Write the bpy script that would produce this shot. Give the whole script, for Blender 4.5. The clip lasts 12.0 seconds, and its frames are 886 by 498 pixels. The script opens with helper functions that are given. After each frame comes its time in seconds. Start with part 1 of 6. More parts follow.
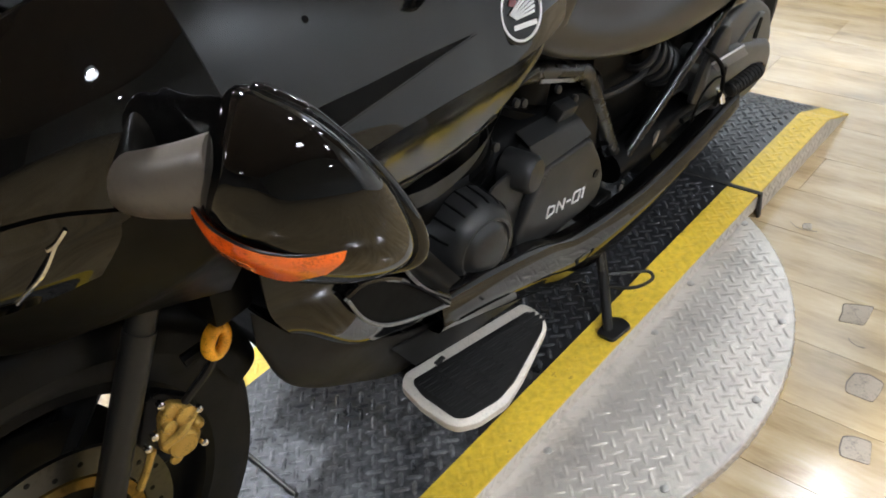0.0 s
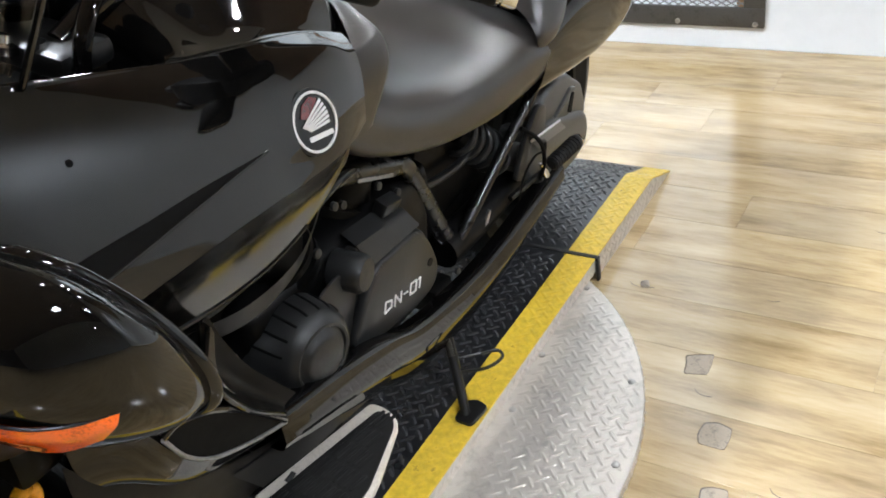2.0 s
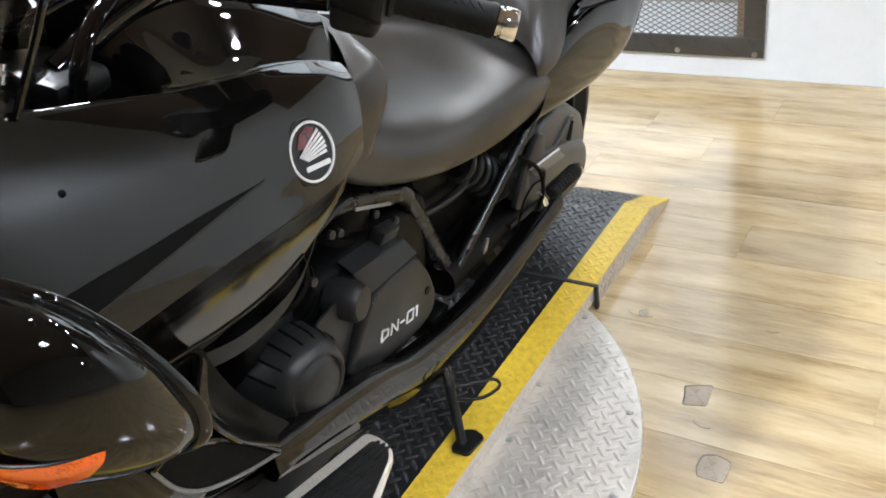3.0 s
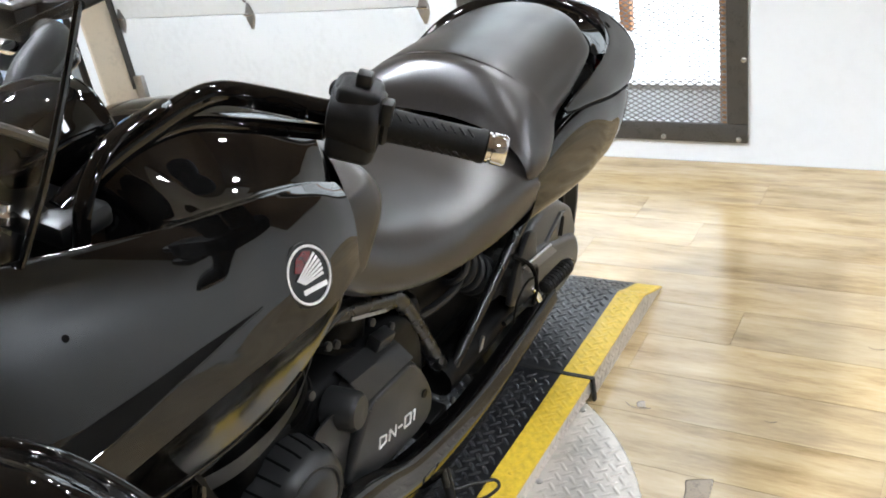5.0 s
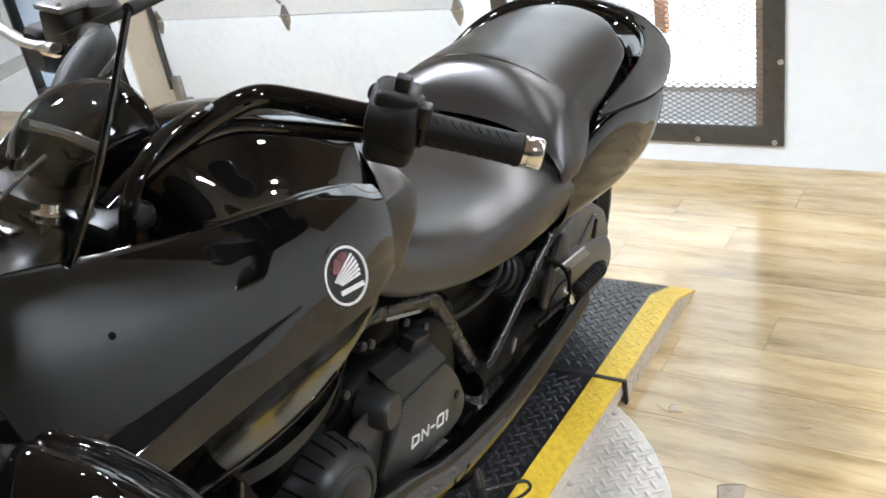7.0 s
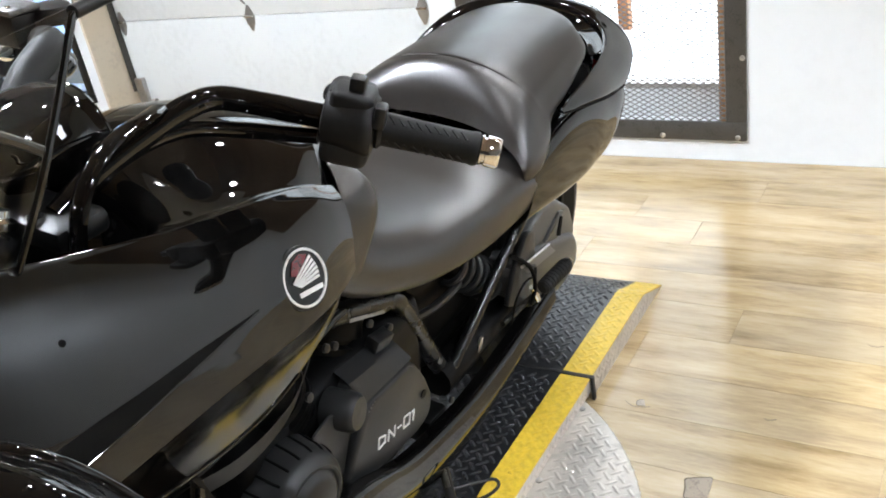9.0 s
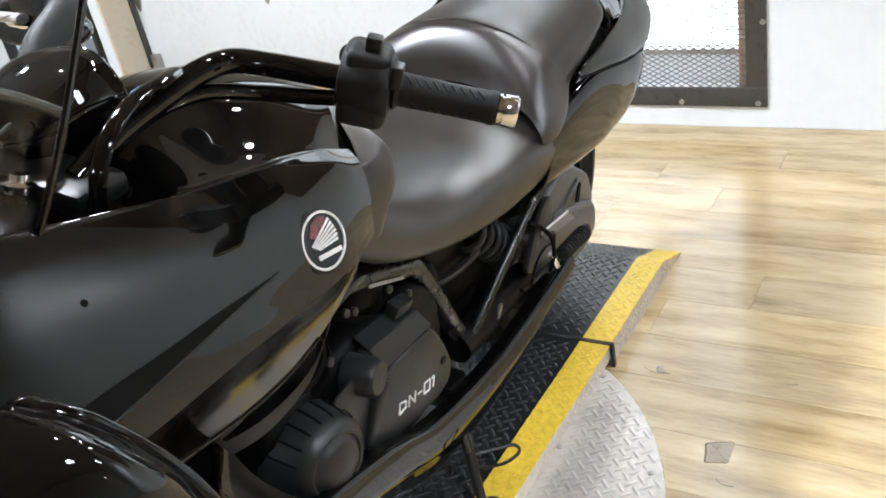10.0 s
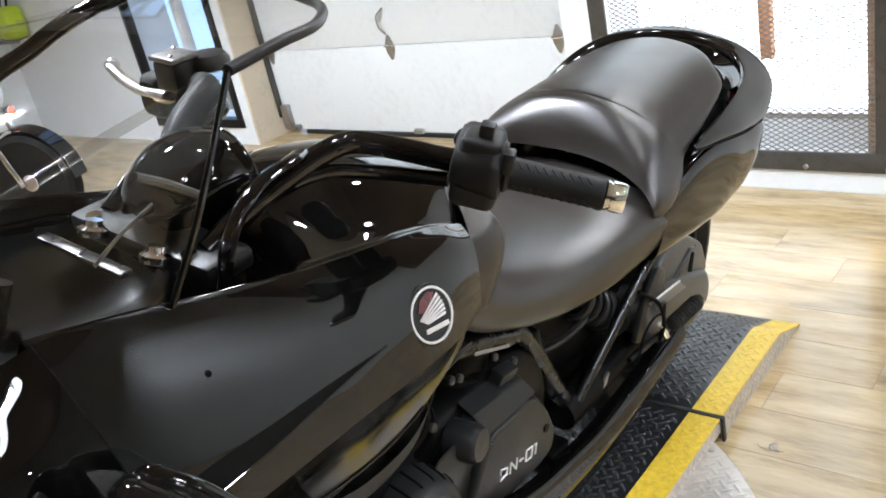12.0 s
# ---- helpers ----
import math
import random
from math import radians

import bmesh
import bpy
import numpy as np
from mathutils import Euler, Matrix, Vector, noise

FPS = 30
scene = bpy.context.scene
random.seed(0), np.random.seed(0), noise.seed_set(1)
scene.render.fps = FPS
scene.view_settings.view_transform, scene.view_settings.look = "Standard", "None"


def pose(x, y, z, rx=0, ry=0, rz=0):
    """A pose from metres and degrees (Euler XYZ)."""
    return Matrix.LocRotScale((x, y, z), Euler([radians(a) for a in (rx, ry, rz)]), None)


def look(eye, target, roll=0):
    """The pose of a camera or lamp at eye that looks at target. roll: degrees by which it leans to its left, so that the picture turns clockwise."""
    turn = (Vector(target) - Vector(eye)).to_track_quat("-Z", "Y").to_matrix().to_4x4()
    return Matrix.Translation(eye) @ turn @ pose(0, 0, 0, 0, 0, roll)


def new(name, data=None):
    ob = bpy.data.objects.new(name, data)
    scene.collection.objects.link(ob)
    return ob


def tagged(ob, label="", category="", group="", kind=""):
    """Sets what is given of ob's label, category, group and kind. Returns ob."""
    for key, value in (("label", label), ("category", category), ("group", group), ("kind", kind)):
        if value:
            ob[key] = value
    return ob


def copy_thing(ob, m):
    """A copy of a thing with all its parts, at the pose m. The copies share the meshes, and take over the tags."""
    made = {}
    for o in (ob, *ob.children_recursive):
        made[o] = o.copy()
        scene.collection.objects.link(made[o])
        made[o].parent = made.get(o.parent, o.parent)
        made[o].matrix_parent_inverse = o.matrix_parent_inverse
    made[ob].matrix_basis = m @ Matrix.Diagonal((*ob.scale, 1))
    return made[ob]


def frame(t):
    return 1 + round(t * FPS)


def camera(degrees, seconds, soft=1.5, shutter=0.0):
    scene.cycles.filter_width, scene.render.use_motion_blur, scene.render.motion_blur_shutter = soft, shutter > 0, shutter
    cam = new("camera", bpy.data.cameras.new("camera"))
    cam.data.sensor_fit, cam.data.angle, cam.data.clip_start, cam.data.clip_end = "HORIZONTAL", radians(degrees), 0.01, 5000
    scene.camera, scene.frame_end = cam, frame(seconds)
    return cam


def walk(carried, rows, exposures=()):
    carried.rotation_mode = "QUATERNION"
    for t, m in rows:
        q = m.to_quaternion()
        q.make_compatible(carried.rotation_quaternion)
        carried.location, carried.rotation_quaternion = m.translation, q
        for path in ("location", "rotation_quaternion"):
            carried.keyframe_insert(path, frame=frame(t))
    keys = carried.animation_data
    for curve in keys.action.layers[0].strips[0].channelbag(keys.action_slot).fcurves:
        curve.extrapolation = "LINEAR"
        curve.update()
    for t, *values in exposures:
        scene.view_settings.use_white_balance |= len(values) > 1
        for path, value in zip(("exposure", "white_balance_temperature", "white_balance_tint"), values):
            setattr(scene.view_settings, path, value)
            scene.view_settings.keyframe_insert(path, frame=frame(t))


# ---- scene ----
# the camera and its way
cam = camera(53.0, 12.0, soft=1.8)
PATH = [
    (0, (-0.294, -0.764, 1.163), (0.825, 0.4, -0.017), -8.9),
    (0.5, (-0.249, -0.798, 1.199), (1.09, 0.292, 0.19), -9.6),
    (1, (-0.249, -0.804, 1.191), (1.095, 0.248, 0.148), -10.0),
    (1.5, (-0.238, -0.797, 1.184), (1.106, 0.256, 0.144), -11.0),
    (2, (-0.233, -0.794, 1.173), (1.138, 0.184, 0.095), -9.9),
    (2.5, (-0.234, -0.797, 1.173), (1.144, 0.192, 0.115), -9.8),
    (3, (-0.223, -0.793, 1.176), (1.176, 0.194, 0.142), -9.2),
    (3.5, (-0.205, -0.796, 1.201), (1.265, 0.175, 0.255), -10.3),
    (3.7, (-0.201, -0.793, 1.207), (1.299, 0.172, 0.303), -10.1),
    (5.5, (-0.216, -0.796, 1.224), (1.259, 0.22, 0.335), -10.1),
    (6, (-0.215, -0.799, 1.225), (1.242, 0.246, 0.338), -10.8),
    (6.5, (-0.216, -0.793, 1.227), (1.237, 0.265, 0.35), -10.4),
    (7, (-0.222, -0.794, 1.229), (1.232, 0.263, 0.351), -10.3),
    (8.8, (-0.219, -0.797, 1.228), (1.248, 0.228, 0.336), -10.0),
    (9, (-0.213, -0.805, 1.227), (1.27, 0.199, 0.337), -10.4),
    (9.5, (-0.203, -0.824, 1.213), (1.268, 0.137, 0.258), -12.6),
    (10, (-0.218, -0.804, 1.213), (1.219, 0.229, 0.281), -11.8),
    (10.5, (-0.221, -0.789, 1.224), (1.195, 0.291, 0.315), -11.0),
    (11, (-0.219, -0.788, 1.248), (1.271, 0.24, 0.398), -10.1),
    (11.5, (-0.23, -0.781, 1.245), (1.215, 0.309, 0.394), -10.3),
    (12, (-0.218, -0.822, 1.254), (1.126, 0.428, 0.461), -12.6),
]
walk(cam, [(t, look(eye, target, roll)) for t, eye, target, roll in PATH], [(0, 0.06), (0.5, 0.14), (2.5, 0.18), (5.5, 0.30), (12, 0.34)])

# ---- light ----
scene.view_settings.exposure = 0.0
world = bpy.data.worlds.new("world")
world.use_nodes = True
scene.world = world
sky = world.node_tree.nodes.new("ShaderNodeTexSky")
sky.sky_type, sky.sun_disc, sky.sun_elevation, sky.sun_rotation = "NISHITA", False, radians(35), radians(120)
world.node_tree.links.new(sky.outputs[0], world.node_tree.nodes["Background"].inputs[0])
world.node_tree.nodes["Background"].inputs[1].default_value = 0.08
LAMP_GLOW = 850.0     # round high-bay lamps in deep shades
DAY_GLOW = 2.7        # bright day behind the guarded window


# ---- materials ----
def shader(name):
    m = bpy.data.materials.new(name)
    m.use_nodes = True
    return m, m.node_tree, m.node_tree.nodes["Principled BSDF"]


def setin(node, **values):
    for key, value in values.items():
        node.inputs[key.replace("_", " ")].default_value = value


def noise_node(nt, scale, detail=4.0, stretch=(1, 1, 1), offset=None, rough=0.55):
    co = nt.nodes.new("ShaderNodeTexCoord")
    mp = nt.nodes.new("ShaderNodeMapping")
    mp.inputs["Scale"].default_value = stretch
    nt.links.new(co.outputs["Object"], mp.inputs["Vector"])
    if offset is not None:
        nt.links.new(offset, mp.inputs["Location"])
    n = nt.nodes.new("ShaderNodeTexNoise")
    setin(n, Scale=scale, Detail=detail, Roughness=rough)
    nt.links.new(mp.outputs[0], n.inputs["Vector"])
    return n


def ramp(nt, fac, stops):
    r = nt.nodes.new("ShaderNodeValToRGB")
    els = r.color_ramp.elements
    els[0].position, els[0].color = stops[0][0], (*stops[0][1], 1)
    els[1].position, els[1].color = stops[-1][0], (*stops[-1][1], 1)
    for pos, c in stops[1:-1]:
        e = els.new(pos)
        e.color = (*c, 1)
    nt.links.new(fac, r.inputs[0])
    return r


def pbr(name, color, rough=0.5, metal=0.0, var=0.12, scale=14.0, rvar=0.08, bump=0.0, bscale=240.0, coat=0.0, spec=0.5, coat_rough=0.03):
    """A painted, plastic or metal surface with stains, grain and fine relief."""
    m, nt, b = shader(name)
    big, small = noise_node(nt, scale, 5), noise_node(nt, scale * 9, 3)
    add = nt.nodes.new("ShaderNodeMath")
    add.operation = "ADD"
    nt.links.new(big.outputs["Fac"], add.inputs[0])
    nt.links.new(small.outputs["Fac"], add.inputs[1])
    lo = tuple(max(c * (1 - var), 0) for c in color)
    hi = tuple(min(c * (1 + var), 1) for c in color)
    r = ramp(nt, add.outputs[0], [(0.75, lo), (1.25, hi)])
    nt.links.new(r.outputs[0], b.inputs["Base Color"])
    rr = nt.nodes.new("ShaderNodeMapRange")
    setin(rr, From_Min=0.3, From_Max=0.7, To_Min=max(rough - rvar, 0.0), To_Max=min(rough + rvar, 1.0))
    nt.links.new(big.outputs["Fac"], rr.inputs[0])
    nt.links.new(rr.outputs[0], b.inputs["Roughness"])
    setin(b, Metallic=metal, Coat_Weight=coat, Coat_Roughness=coat_rough, Specular_IOR_Level=spec)
    if bump:
        g = noise_node(nt, bscale, 3)
        bp = nt.nodes.new("ShaderNodeBump")
        setin(bp, Strength=bump, Distance=0.002)
        nt.links.new(g.outputs["Fac"], bp.inputs["Height"])
        nt.links.new(bp.outputs[0], b.inputs["Normal"])
    return m


def glow(name, color, strength):
    m, nt, b = shader(name)
    setin(b, Base_Color=(*color, 1), Emission_Color=(*color, 1), Emission_Strength=strength, Roughness=0.6)
    return m


def clear(name, tint, gloss=0.04):
    """A thin clear pane: it lets light through and mirrors at its face."""
    m, nt, b = shader(name)
    nt.nodes.remove(b)
    tr, gl, mix, lw, pw, mr = [nt.nodes.new(k) for k in ("ShaderNodeBsdfTransparent", "ShaderNodeBsdfGlossy", "ShaderNodeMixShader", "ShaderNodeLayerWeight", "ShaderNodeMath", "ShaderNodeMapRange")]
    tr.inputs[0].default_value = (*tint, 1)
    setin(gl, Roughness=gloss)
    lw.inputs[0].default_value = 0.5
    pw.operation, pw.inputs[1].default_value = "POWER", 4.5
    setin(mr, To_Min=0.022, To_Max=0.45)
    nt.links.new(lw.outputs["Facing"], pw.inputs[0])
    nt.links.new(pw.outputs[0], mr.inputs[0])
    nt.links.new(mr.outputs[0], mix.inputs[0])
    nt.links.new(tr.outputs[0], mix.inputs[1])
    nt.links.new(gl.outputs[0], mix.inputs[2])
    nt.links.new(mix.outputs[0], nt.nodes["Material Output"].inputs[0])
    return m


def planks_material():
    """Worn pale oak boards whose grain runs along y."""
    m, nt, b = shader("oak_planks")
    info, geo = nt.nodes.new("ShaderNodeObjectInfo"), nt.nodes.new("ShaderNodeNewGeometry")
    add = nt.nodes.new("ShaderNodeMath")
    add.operation = "ADD"
    nt.links.new(info.outputs["Random"], add.inputs[0])
    nt.links.new(geo.outputs["Random Per Island"], add.inputs[1])
    mul = nt.nodes.new("ShaderNodeMath")
    mul.operation, mul.inputs[1].default_value = "MULTIPLY", 37.0
    nt.links.new(add.outputs[0], mul.inputs[0])
    streak = noise_node(nt, 4.2, 6, (4.6, 0.75, 1), mul.outputs[0], 0.60)
    fine = noise_node(nt, 34.0, 4, (4.0, 0.6, 1), mul.outputs[0], 0.6)
    blotch = noise_node(nt, 2.2, 4, (1.6, 1, 1), mul.outputs[0])
    mix = nt.nodes.new("ShaderNodeMix")
    mix.data_type = "FLOAT"
    mix.inputs[0].default_value = 0.22
    nt.links.new(streak.outputs["Fac"], mix.inputs[2])
    nt.links.new(fine.outputs["Fac"], mix.inputs[3])
    r = ramp(nt, mix.outputs[0], [(0.28, (0.160, 0.104, 0.050)), (0.42, (0.278, 0.196, 0.100)), (0.52, (0.362, 0.266, 0.140)), (0.68, (0.450, 0.350, 0.212))])
    tone = nt.nodes.new("ShaderNodeHueSaturation")
    val = nt.nodes.new("ShaderNodeMapRange")
    setin(val, From_Min=0.0, From_Max=1.0, To_Min=0.92, To_Max=1.07)
    frac = nt.nodes.new("ShaderNodeMath")
    frac.operation = "FRACT"
    nt.links.new(mul.outputs[0], frac.inputs[0])
    nt.links.new(frac.outputs[0], val.inputs[0])
    nt.links.new(val.outputs[0], tone.inputs["Value"])
    nt.links.new(r.outputs[0], tone.inputs["Color"])
    grey = nt.nodes.new("ShaderNodeMix")
    grey.data_type = "RGBA"
    gr = ramp(nt, blotch.outputs["Fac"], [(0.45, (0, 0, 0)), (0.75, (0.45, 0.45, 0.45))])
    nt.links.new(gr.outputs[0], grey.inputs[0])
    nt.links.new(tone.outputs[0], grey.inputs[6])
    grey.inputs[7].default_value = (0.42, 0.36, 0.27, 1)
    nt.links.new(grey.outputs[2], b.inputs["Base Color"])
    rr = nt.nodes.new("ShaderNodeMapRange")
    setin(rr, From_Min=0.3, From_Max=0.7, To_Min=0.13, To_Max=0.22)
    nt.links.new(blotch.outputs["Fac"], rr.inputs[0])
    nt.links.new(rr.outputs[0], b.inputs["Roughness"])
    setin(b, Specular_IOR_Level=0.7)
    bp = nt.nodes.new("ShaderNodeBump")
    setin(bp, Strength=0.12, Distance=0.001)
    nt.links.new(fine.outputs["Fac"], bp.inputs["Height"])
    nt.links.new(bp.outputs[0], b.inputs["Normal"])
    return m


def worn_paint(name, paint, under, wear, rough, metal_under=0.9, scale=9.0, bare=None):
    """Paint rubbed through to the metal in patches and scuffed with dirt."""
    m, nt, b = shader(name)
    big, small = noise_node(nt, scale, 6, rough=0.65), noise_node(nt, 70.0, 4)
    mask = nt.nodes.new("ShaderNodeMath")
    mask.operation = "MULTIPLY"
    nt.links.new(big.outputs["Fac"], mask.inputs[0])
    nt.links.new(small.outputs["Fac"], mask.inputs[1])
    level = mask.outputs[0]
    if bare:        # more of the under colour up to the first x, fading out by the second
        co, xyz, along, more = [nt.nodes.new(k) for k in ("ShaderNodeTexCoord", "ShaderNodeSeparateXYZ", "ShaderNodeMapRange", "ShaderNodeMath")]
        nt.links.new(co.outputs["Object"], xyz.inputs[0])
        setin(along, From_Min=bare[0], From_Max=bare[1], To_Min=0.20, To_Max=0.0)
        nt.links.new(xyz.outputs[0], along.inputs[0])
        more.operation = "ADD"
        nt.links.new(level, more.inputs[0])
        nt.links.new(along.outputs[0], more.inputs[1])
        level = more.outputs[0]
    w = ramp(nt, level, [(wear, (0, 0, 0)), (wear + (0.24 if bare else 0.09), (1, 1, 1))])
    tone = ramp(nt, small.outputs["Fac"], [(0.3, tuple(c * 0.72 for c in paint)), (0.62, paint)])
    mix = nt.nodes.new("ShaderNodeMix")
    mix.data_type = "RGBA"
    nt.links.new(w.outputs[0], mix.inputs[0])
    nt.links.new(tone.outputs[0], mix.inputs[6])
    mix.inputs[7].default_value = (*under, 1)
    nt.links.new(mix.outputs[2], b.inputs["Base Color"])
    mm = nt.nodes.new("ShaderNodeMath")
    mm.operation, mm.inputs[1].default_value = "MULTIPLY", metal_under
    nt.links.new(w.outputs[0], mm.inputs[0])
    nt.links.new(mm.outputs[0], b.inputs["Metallic"])
    rr = nt.nodes.new("ShaderNodeMapRange")
    setin(rr, From_Min=0.3, From_Max=0.7, To_Min=rough - 0.08, To_Max=rough + 0.1)
    nt.links.new(big.outputs["Fac"], rr.inputs[0])
    nt.links.new(rr.outputs[0], b.inputs["Roughness"])
    return m


M = {
    "gloss": pbr("gloss_black_paint", (0.0022, 0.0021, 0.0020), 0.03, var=0.2, rvar=0.01, spec=0.41),
    "skirt": pbr("satin_black_paint", (0.0024, 0.0022, 0.0020), 0.13, var=0.2, rvar=0.04, spec=0.55),
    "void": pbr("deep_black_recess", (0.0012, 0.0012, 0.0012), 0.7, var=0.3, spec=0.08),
    # grey-brown holds the beige that the stalk reflects
    "stalk": pbr("stalk_with_reflected_beige", (0.115, 0.098, 0.080), 0.33, var=0.1, rvar=0.03),
    "satin": pbr("satin_black_plastic", (0.005, 0.005, 0.005), 0.38, var=0.25, bump=0.05, bscale=500, spec=0.3),
    "frame_black": pbr("glossy_black_frame_enamel", (0.004, 0.004, 0.004), 0.27, var=0.25, rvar=0.05, spec=0.36),
    "matte": pbr("matte_black_plastic", (0.0052, 0.0050, 0.0049), 0.55, var=0.25, bump=0.12, bscale=700, spec=0.25),
    "engine": pbr("grey_black_engine_paint", (0.0110, 0.0112, 0.0113), 0.38, var=0.2, bump=0.1, bscale=600, rvar=0.05, spec=0.30),
    "case_grey": pbr("grey_case_paint", (0.050, 0.050, 0.049), 0.40, var=0.12, bump=0.08, bscale=500, rvar=0.04, spec=0.45),
    "plate_grey": pbr("worn_grey_label_plate", (0.16, 0.16, 0.16), 0.38, 0.4, var=0.25),
    # for dark parts, and for hollows and gaps whose shade it carries
    "dark": pbr("dull_near_black", (0.0016, 0.0016, 0.0016), 0.4, var=0.4, rvar=0.1, spec=0.09),
    "vinyl": pbr("black_seat_vinyl", (0.0150, 0.0126, 0.0110), 0.33, var=0.12, bump=0.05, bscale=620, rvar=0.04, spec=0.56),
    "rubber": pbr("black_rubber", (0.0036, 0.0035, 0.0034), 0.62, var=0.25, bump=0.15, bscale=420, spec=0.25),
    "chrome": pbr("polished_chrome", (0.75, 0.74, 0.72), 0.08, 1.0, var=0.05, rvar=0.03),
    "steel": pbr("dull_steel", (0.42, 0.41, 0.40), 0.36, 1.0, var=0.15),
    "rim_beige": pbr("pale_beige_metal_rim", (0.50, 0.46, 0.40), 0.4, 0.2, var=0.10, scale=30),
    "gold": pbr("gold_anodised_caliper", (0.33, 0.205, 0.048), 0.36, 0.6, var=0.4, scale=60),
    "darksteel": pbr("dark_worn_steel", (0.075, 0.073, 0.068), 0.34, 1.0, var=0.2),
    "bronze": pbr("dark_gold_metal", (0.20, 0.13, 0.04), 0.35, 1.0, var=0.3),
    "amber": pbr("amber_lens", (0.78, 0.115, 0.006), 0.12, var=0.25, scale=60, coat=0.8),
    "reflector": pbr("amber_reflector", (0.80, 0.34, 0.02), 0.2, var=0.35, scale=120),
    "red": pbr("red_lens", (0.25, 0.01, 0.01), 0.1, var=0.2, coat=0.8),
    "label": pbr("pale_label_print", (0.62, 0.62, 0.62), 0.35, 0.3, var=0.1),
    "maroon": pbr("dark_maroon_enamel", (0.075, 0.009, 0.011), 0.12, var=0.4, scale=40, coat=0.6),
    "screen": clear("clear_screen", (0.95, 0.955, 0.96)),
    "fold": clear("clear_fold", (0.84, 0.835, 0.82), 0.12),
    "wall": pbr("white_wall_paint", (0.785, 0.820, 0.845), 0.62, var=0.012, scale=3, bump=0.05, bscale=90),
    "wall_dim": pbr("dim_room_stand_in", (0.115, 0.112, 0.108), 0.6, var=0.15, scale=1.2, bump=0.05, bscale=90),
    "wall_grey": pbr("grey_wall_paint", (0.37, 0.385, 0.395), 0.6, var=0.06, scale=1.2, bump=0.05, bscale=90),
    "wall_far": pbr("white_showroom_wall_paint", (0.78, 0.815, 0.84), 0.65, var=0.08, scale=1.2, bump=0.05, bscale=90),
    "ceiling": pbr("brown_board_ceiling", (0.200, 0.158, 0.120), 0.8, var=0.2, scale=2),
    "beige": pbr("beige_jamb_paint", (0.62, 0.55, 0.44), 0.6, var=0.06, scale=5),
    "door": pbr("white_door_enamel", (0.745, 0.780, 0.792), 0.42, var=0.03, scale=3, bump=0.08, bscale=160),
    "guard": pbr("dark_worn_steel_frame", (0.070, 0.068, 0.064), 0.45, 0.5, var=0.2, scale=25),
    "meshwire": pbr("grey_expanded_metal", (0.22, 0.215, 0.21), 0.5, 0.3, var=0.25),
    "wood": pbr("brown_timber", (0.30, 0.16, 0.075), 0.55, var=0.3, scale=30),
    "panelling": pbr("brown_reflection_panel", (0.200, 0.140, 0.092), 0.6, var=0.2, scale=6),
    "orange_wood": pbr("orange_brown_timber", (0.55, 0.24, 0.10), 0.55, var=0.25, scale=30),
    "planks": planks_material(),
    "under": pbr("floor_under_boards", (0.27, 0.20, 0.115), 0.7, var=0.2),
    "scar": pbr("grey_worn_floor_patch", (0.22, 0.18, 0.135), 0.5, var=0.3, scale=40, bump=0.2, bscale=120),
    "scar_edge": pbr("dark_torn_edge", (0.06, 0.045, 0.03), 0.7, var=0.3),
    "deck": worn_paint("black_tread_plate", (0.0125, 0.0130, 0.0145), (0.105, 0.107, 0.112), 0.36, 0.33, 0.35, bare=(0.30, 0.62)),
    # paler than the plate: wear, and the bars' highlights put into the colour
    "deck_tread": worn_paint("black_tread_bars_highlit", (0.036, 0.037, 0.040), (0.175, 0.177, 0.182), 0.38, 0.28, 0.35, bare=(0.30, 0.62)),
    "yellow": worn_paint("yellow_safety_paint", (0.66, 0.455, 0.040), (0.16, 0.11, 0.03), 0.36, 0.42, 0.2, 16.0),
    "alu": pbr("silver_tread_plate", (0.490, 0.458, 0.418), 0.38, 0.60, var=0.12, scale=7, rvar=0.06, bump=0.08, bscale=300),
    "gap": pbr("black_gap_strip", (0.008, 0.008, 0.008), 0.6, var=0.2),
    "day": glow("bright_day", (0.84, 0.93, 1.0), DAY_GLOW),
    "day_blue": glow("blue_day", (0.50, 0.70, 1.0), 1.0),
    "tube": glow("lamp_tube", (0.935, 1.0, 1.10), LAMP_GLOW),
    "spot_lens": glow("spotlight_lens", (0.97, 1.0, 1.03), 360.0),
    "lampbody": pbr("grey_lamp_shade", (0.35, 0.35, 0.35), 0.5, var=0.05),
    "lime": pbr("lime_yellow_plastic", (0.55, 0.70, 0.05), 0.5, var=0.1),
}


# ---- mesh helpers ----
def mesh_of(name, bm, material, smooth=40):
    me = bpy.data.meshes.new(name)
    bm.to_mesh(me)
    bm.free()
    me.materials.append(material)
    if smooth:
        me.polygons.foreach_set("use_smooth", [True] * len(me.polygons))
        me.set_sharp_from_angle(angle=radians(smooth))
    return me


def part(name, bm, material, parent, label="", smooth=40):
    ob = new(name, mesh_of(name, bm, material, smooth))
    ob.parent = parent
    if label:
        ob["label"] = label
    return ob


def thing(name, label, category, at=(0, 0, 0), group="", kind=""):
    ob = new(name)
    ob.empty_display_size = 0.05
    ob.location = at
    return tagged(ob, label, category, group, kind)


def solid(name, bm, material, label, category="", group="", kind="", smooth=40):
    return tagged(new(name, mesh_of(name, bm, material, smooth)), label, category, group, kind)


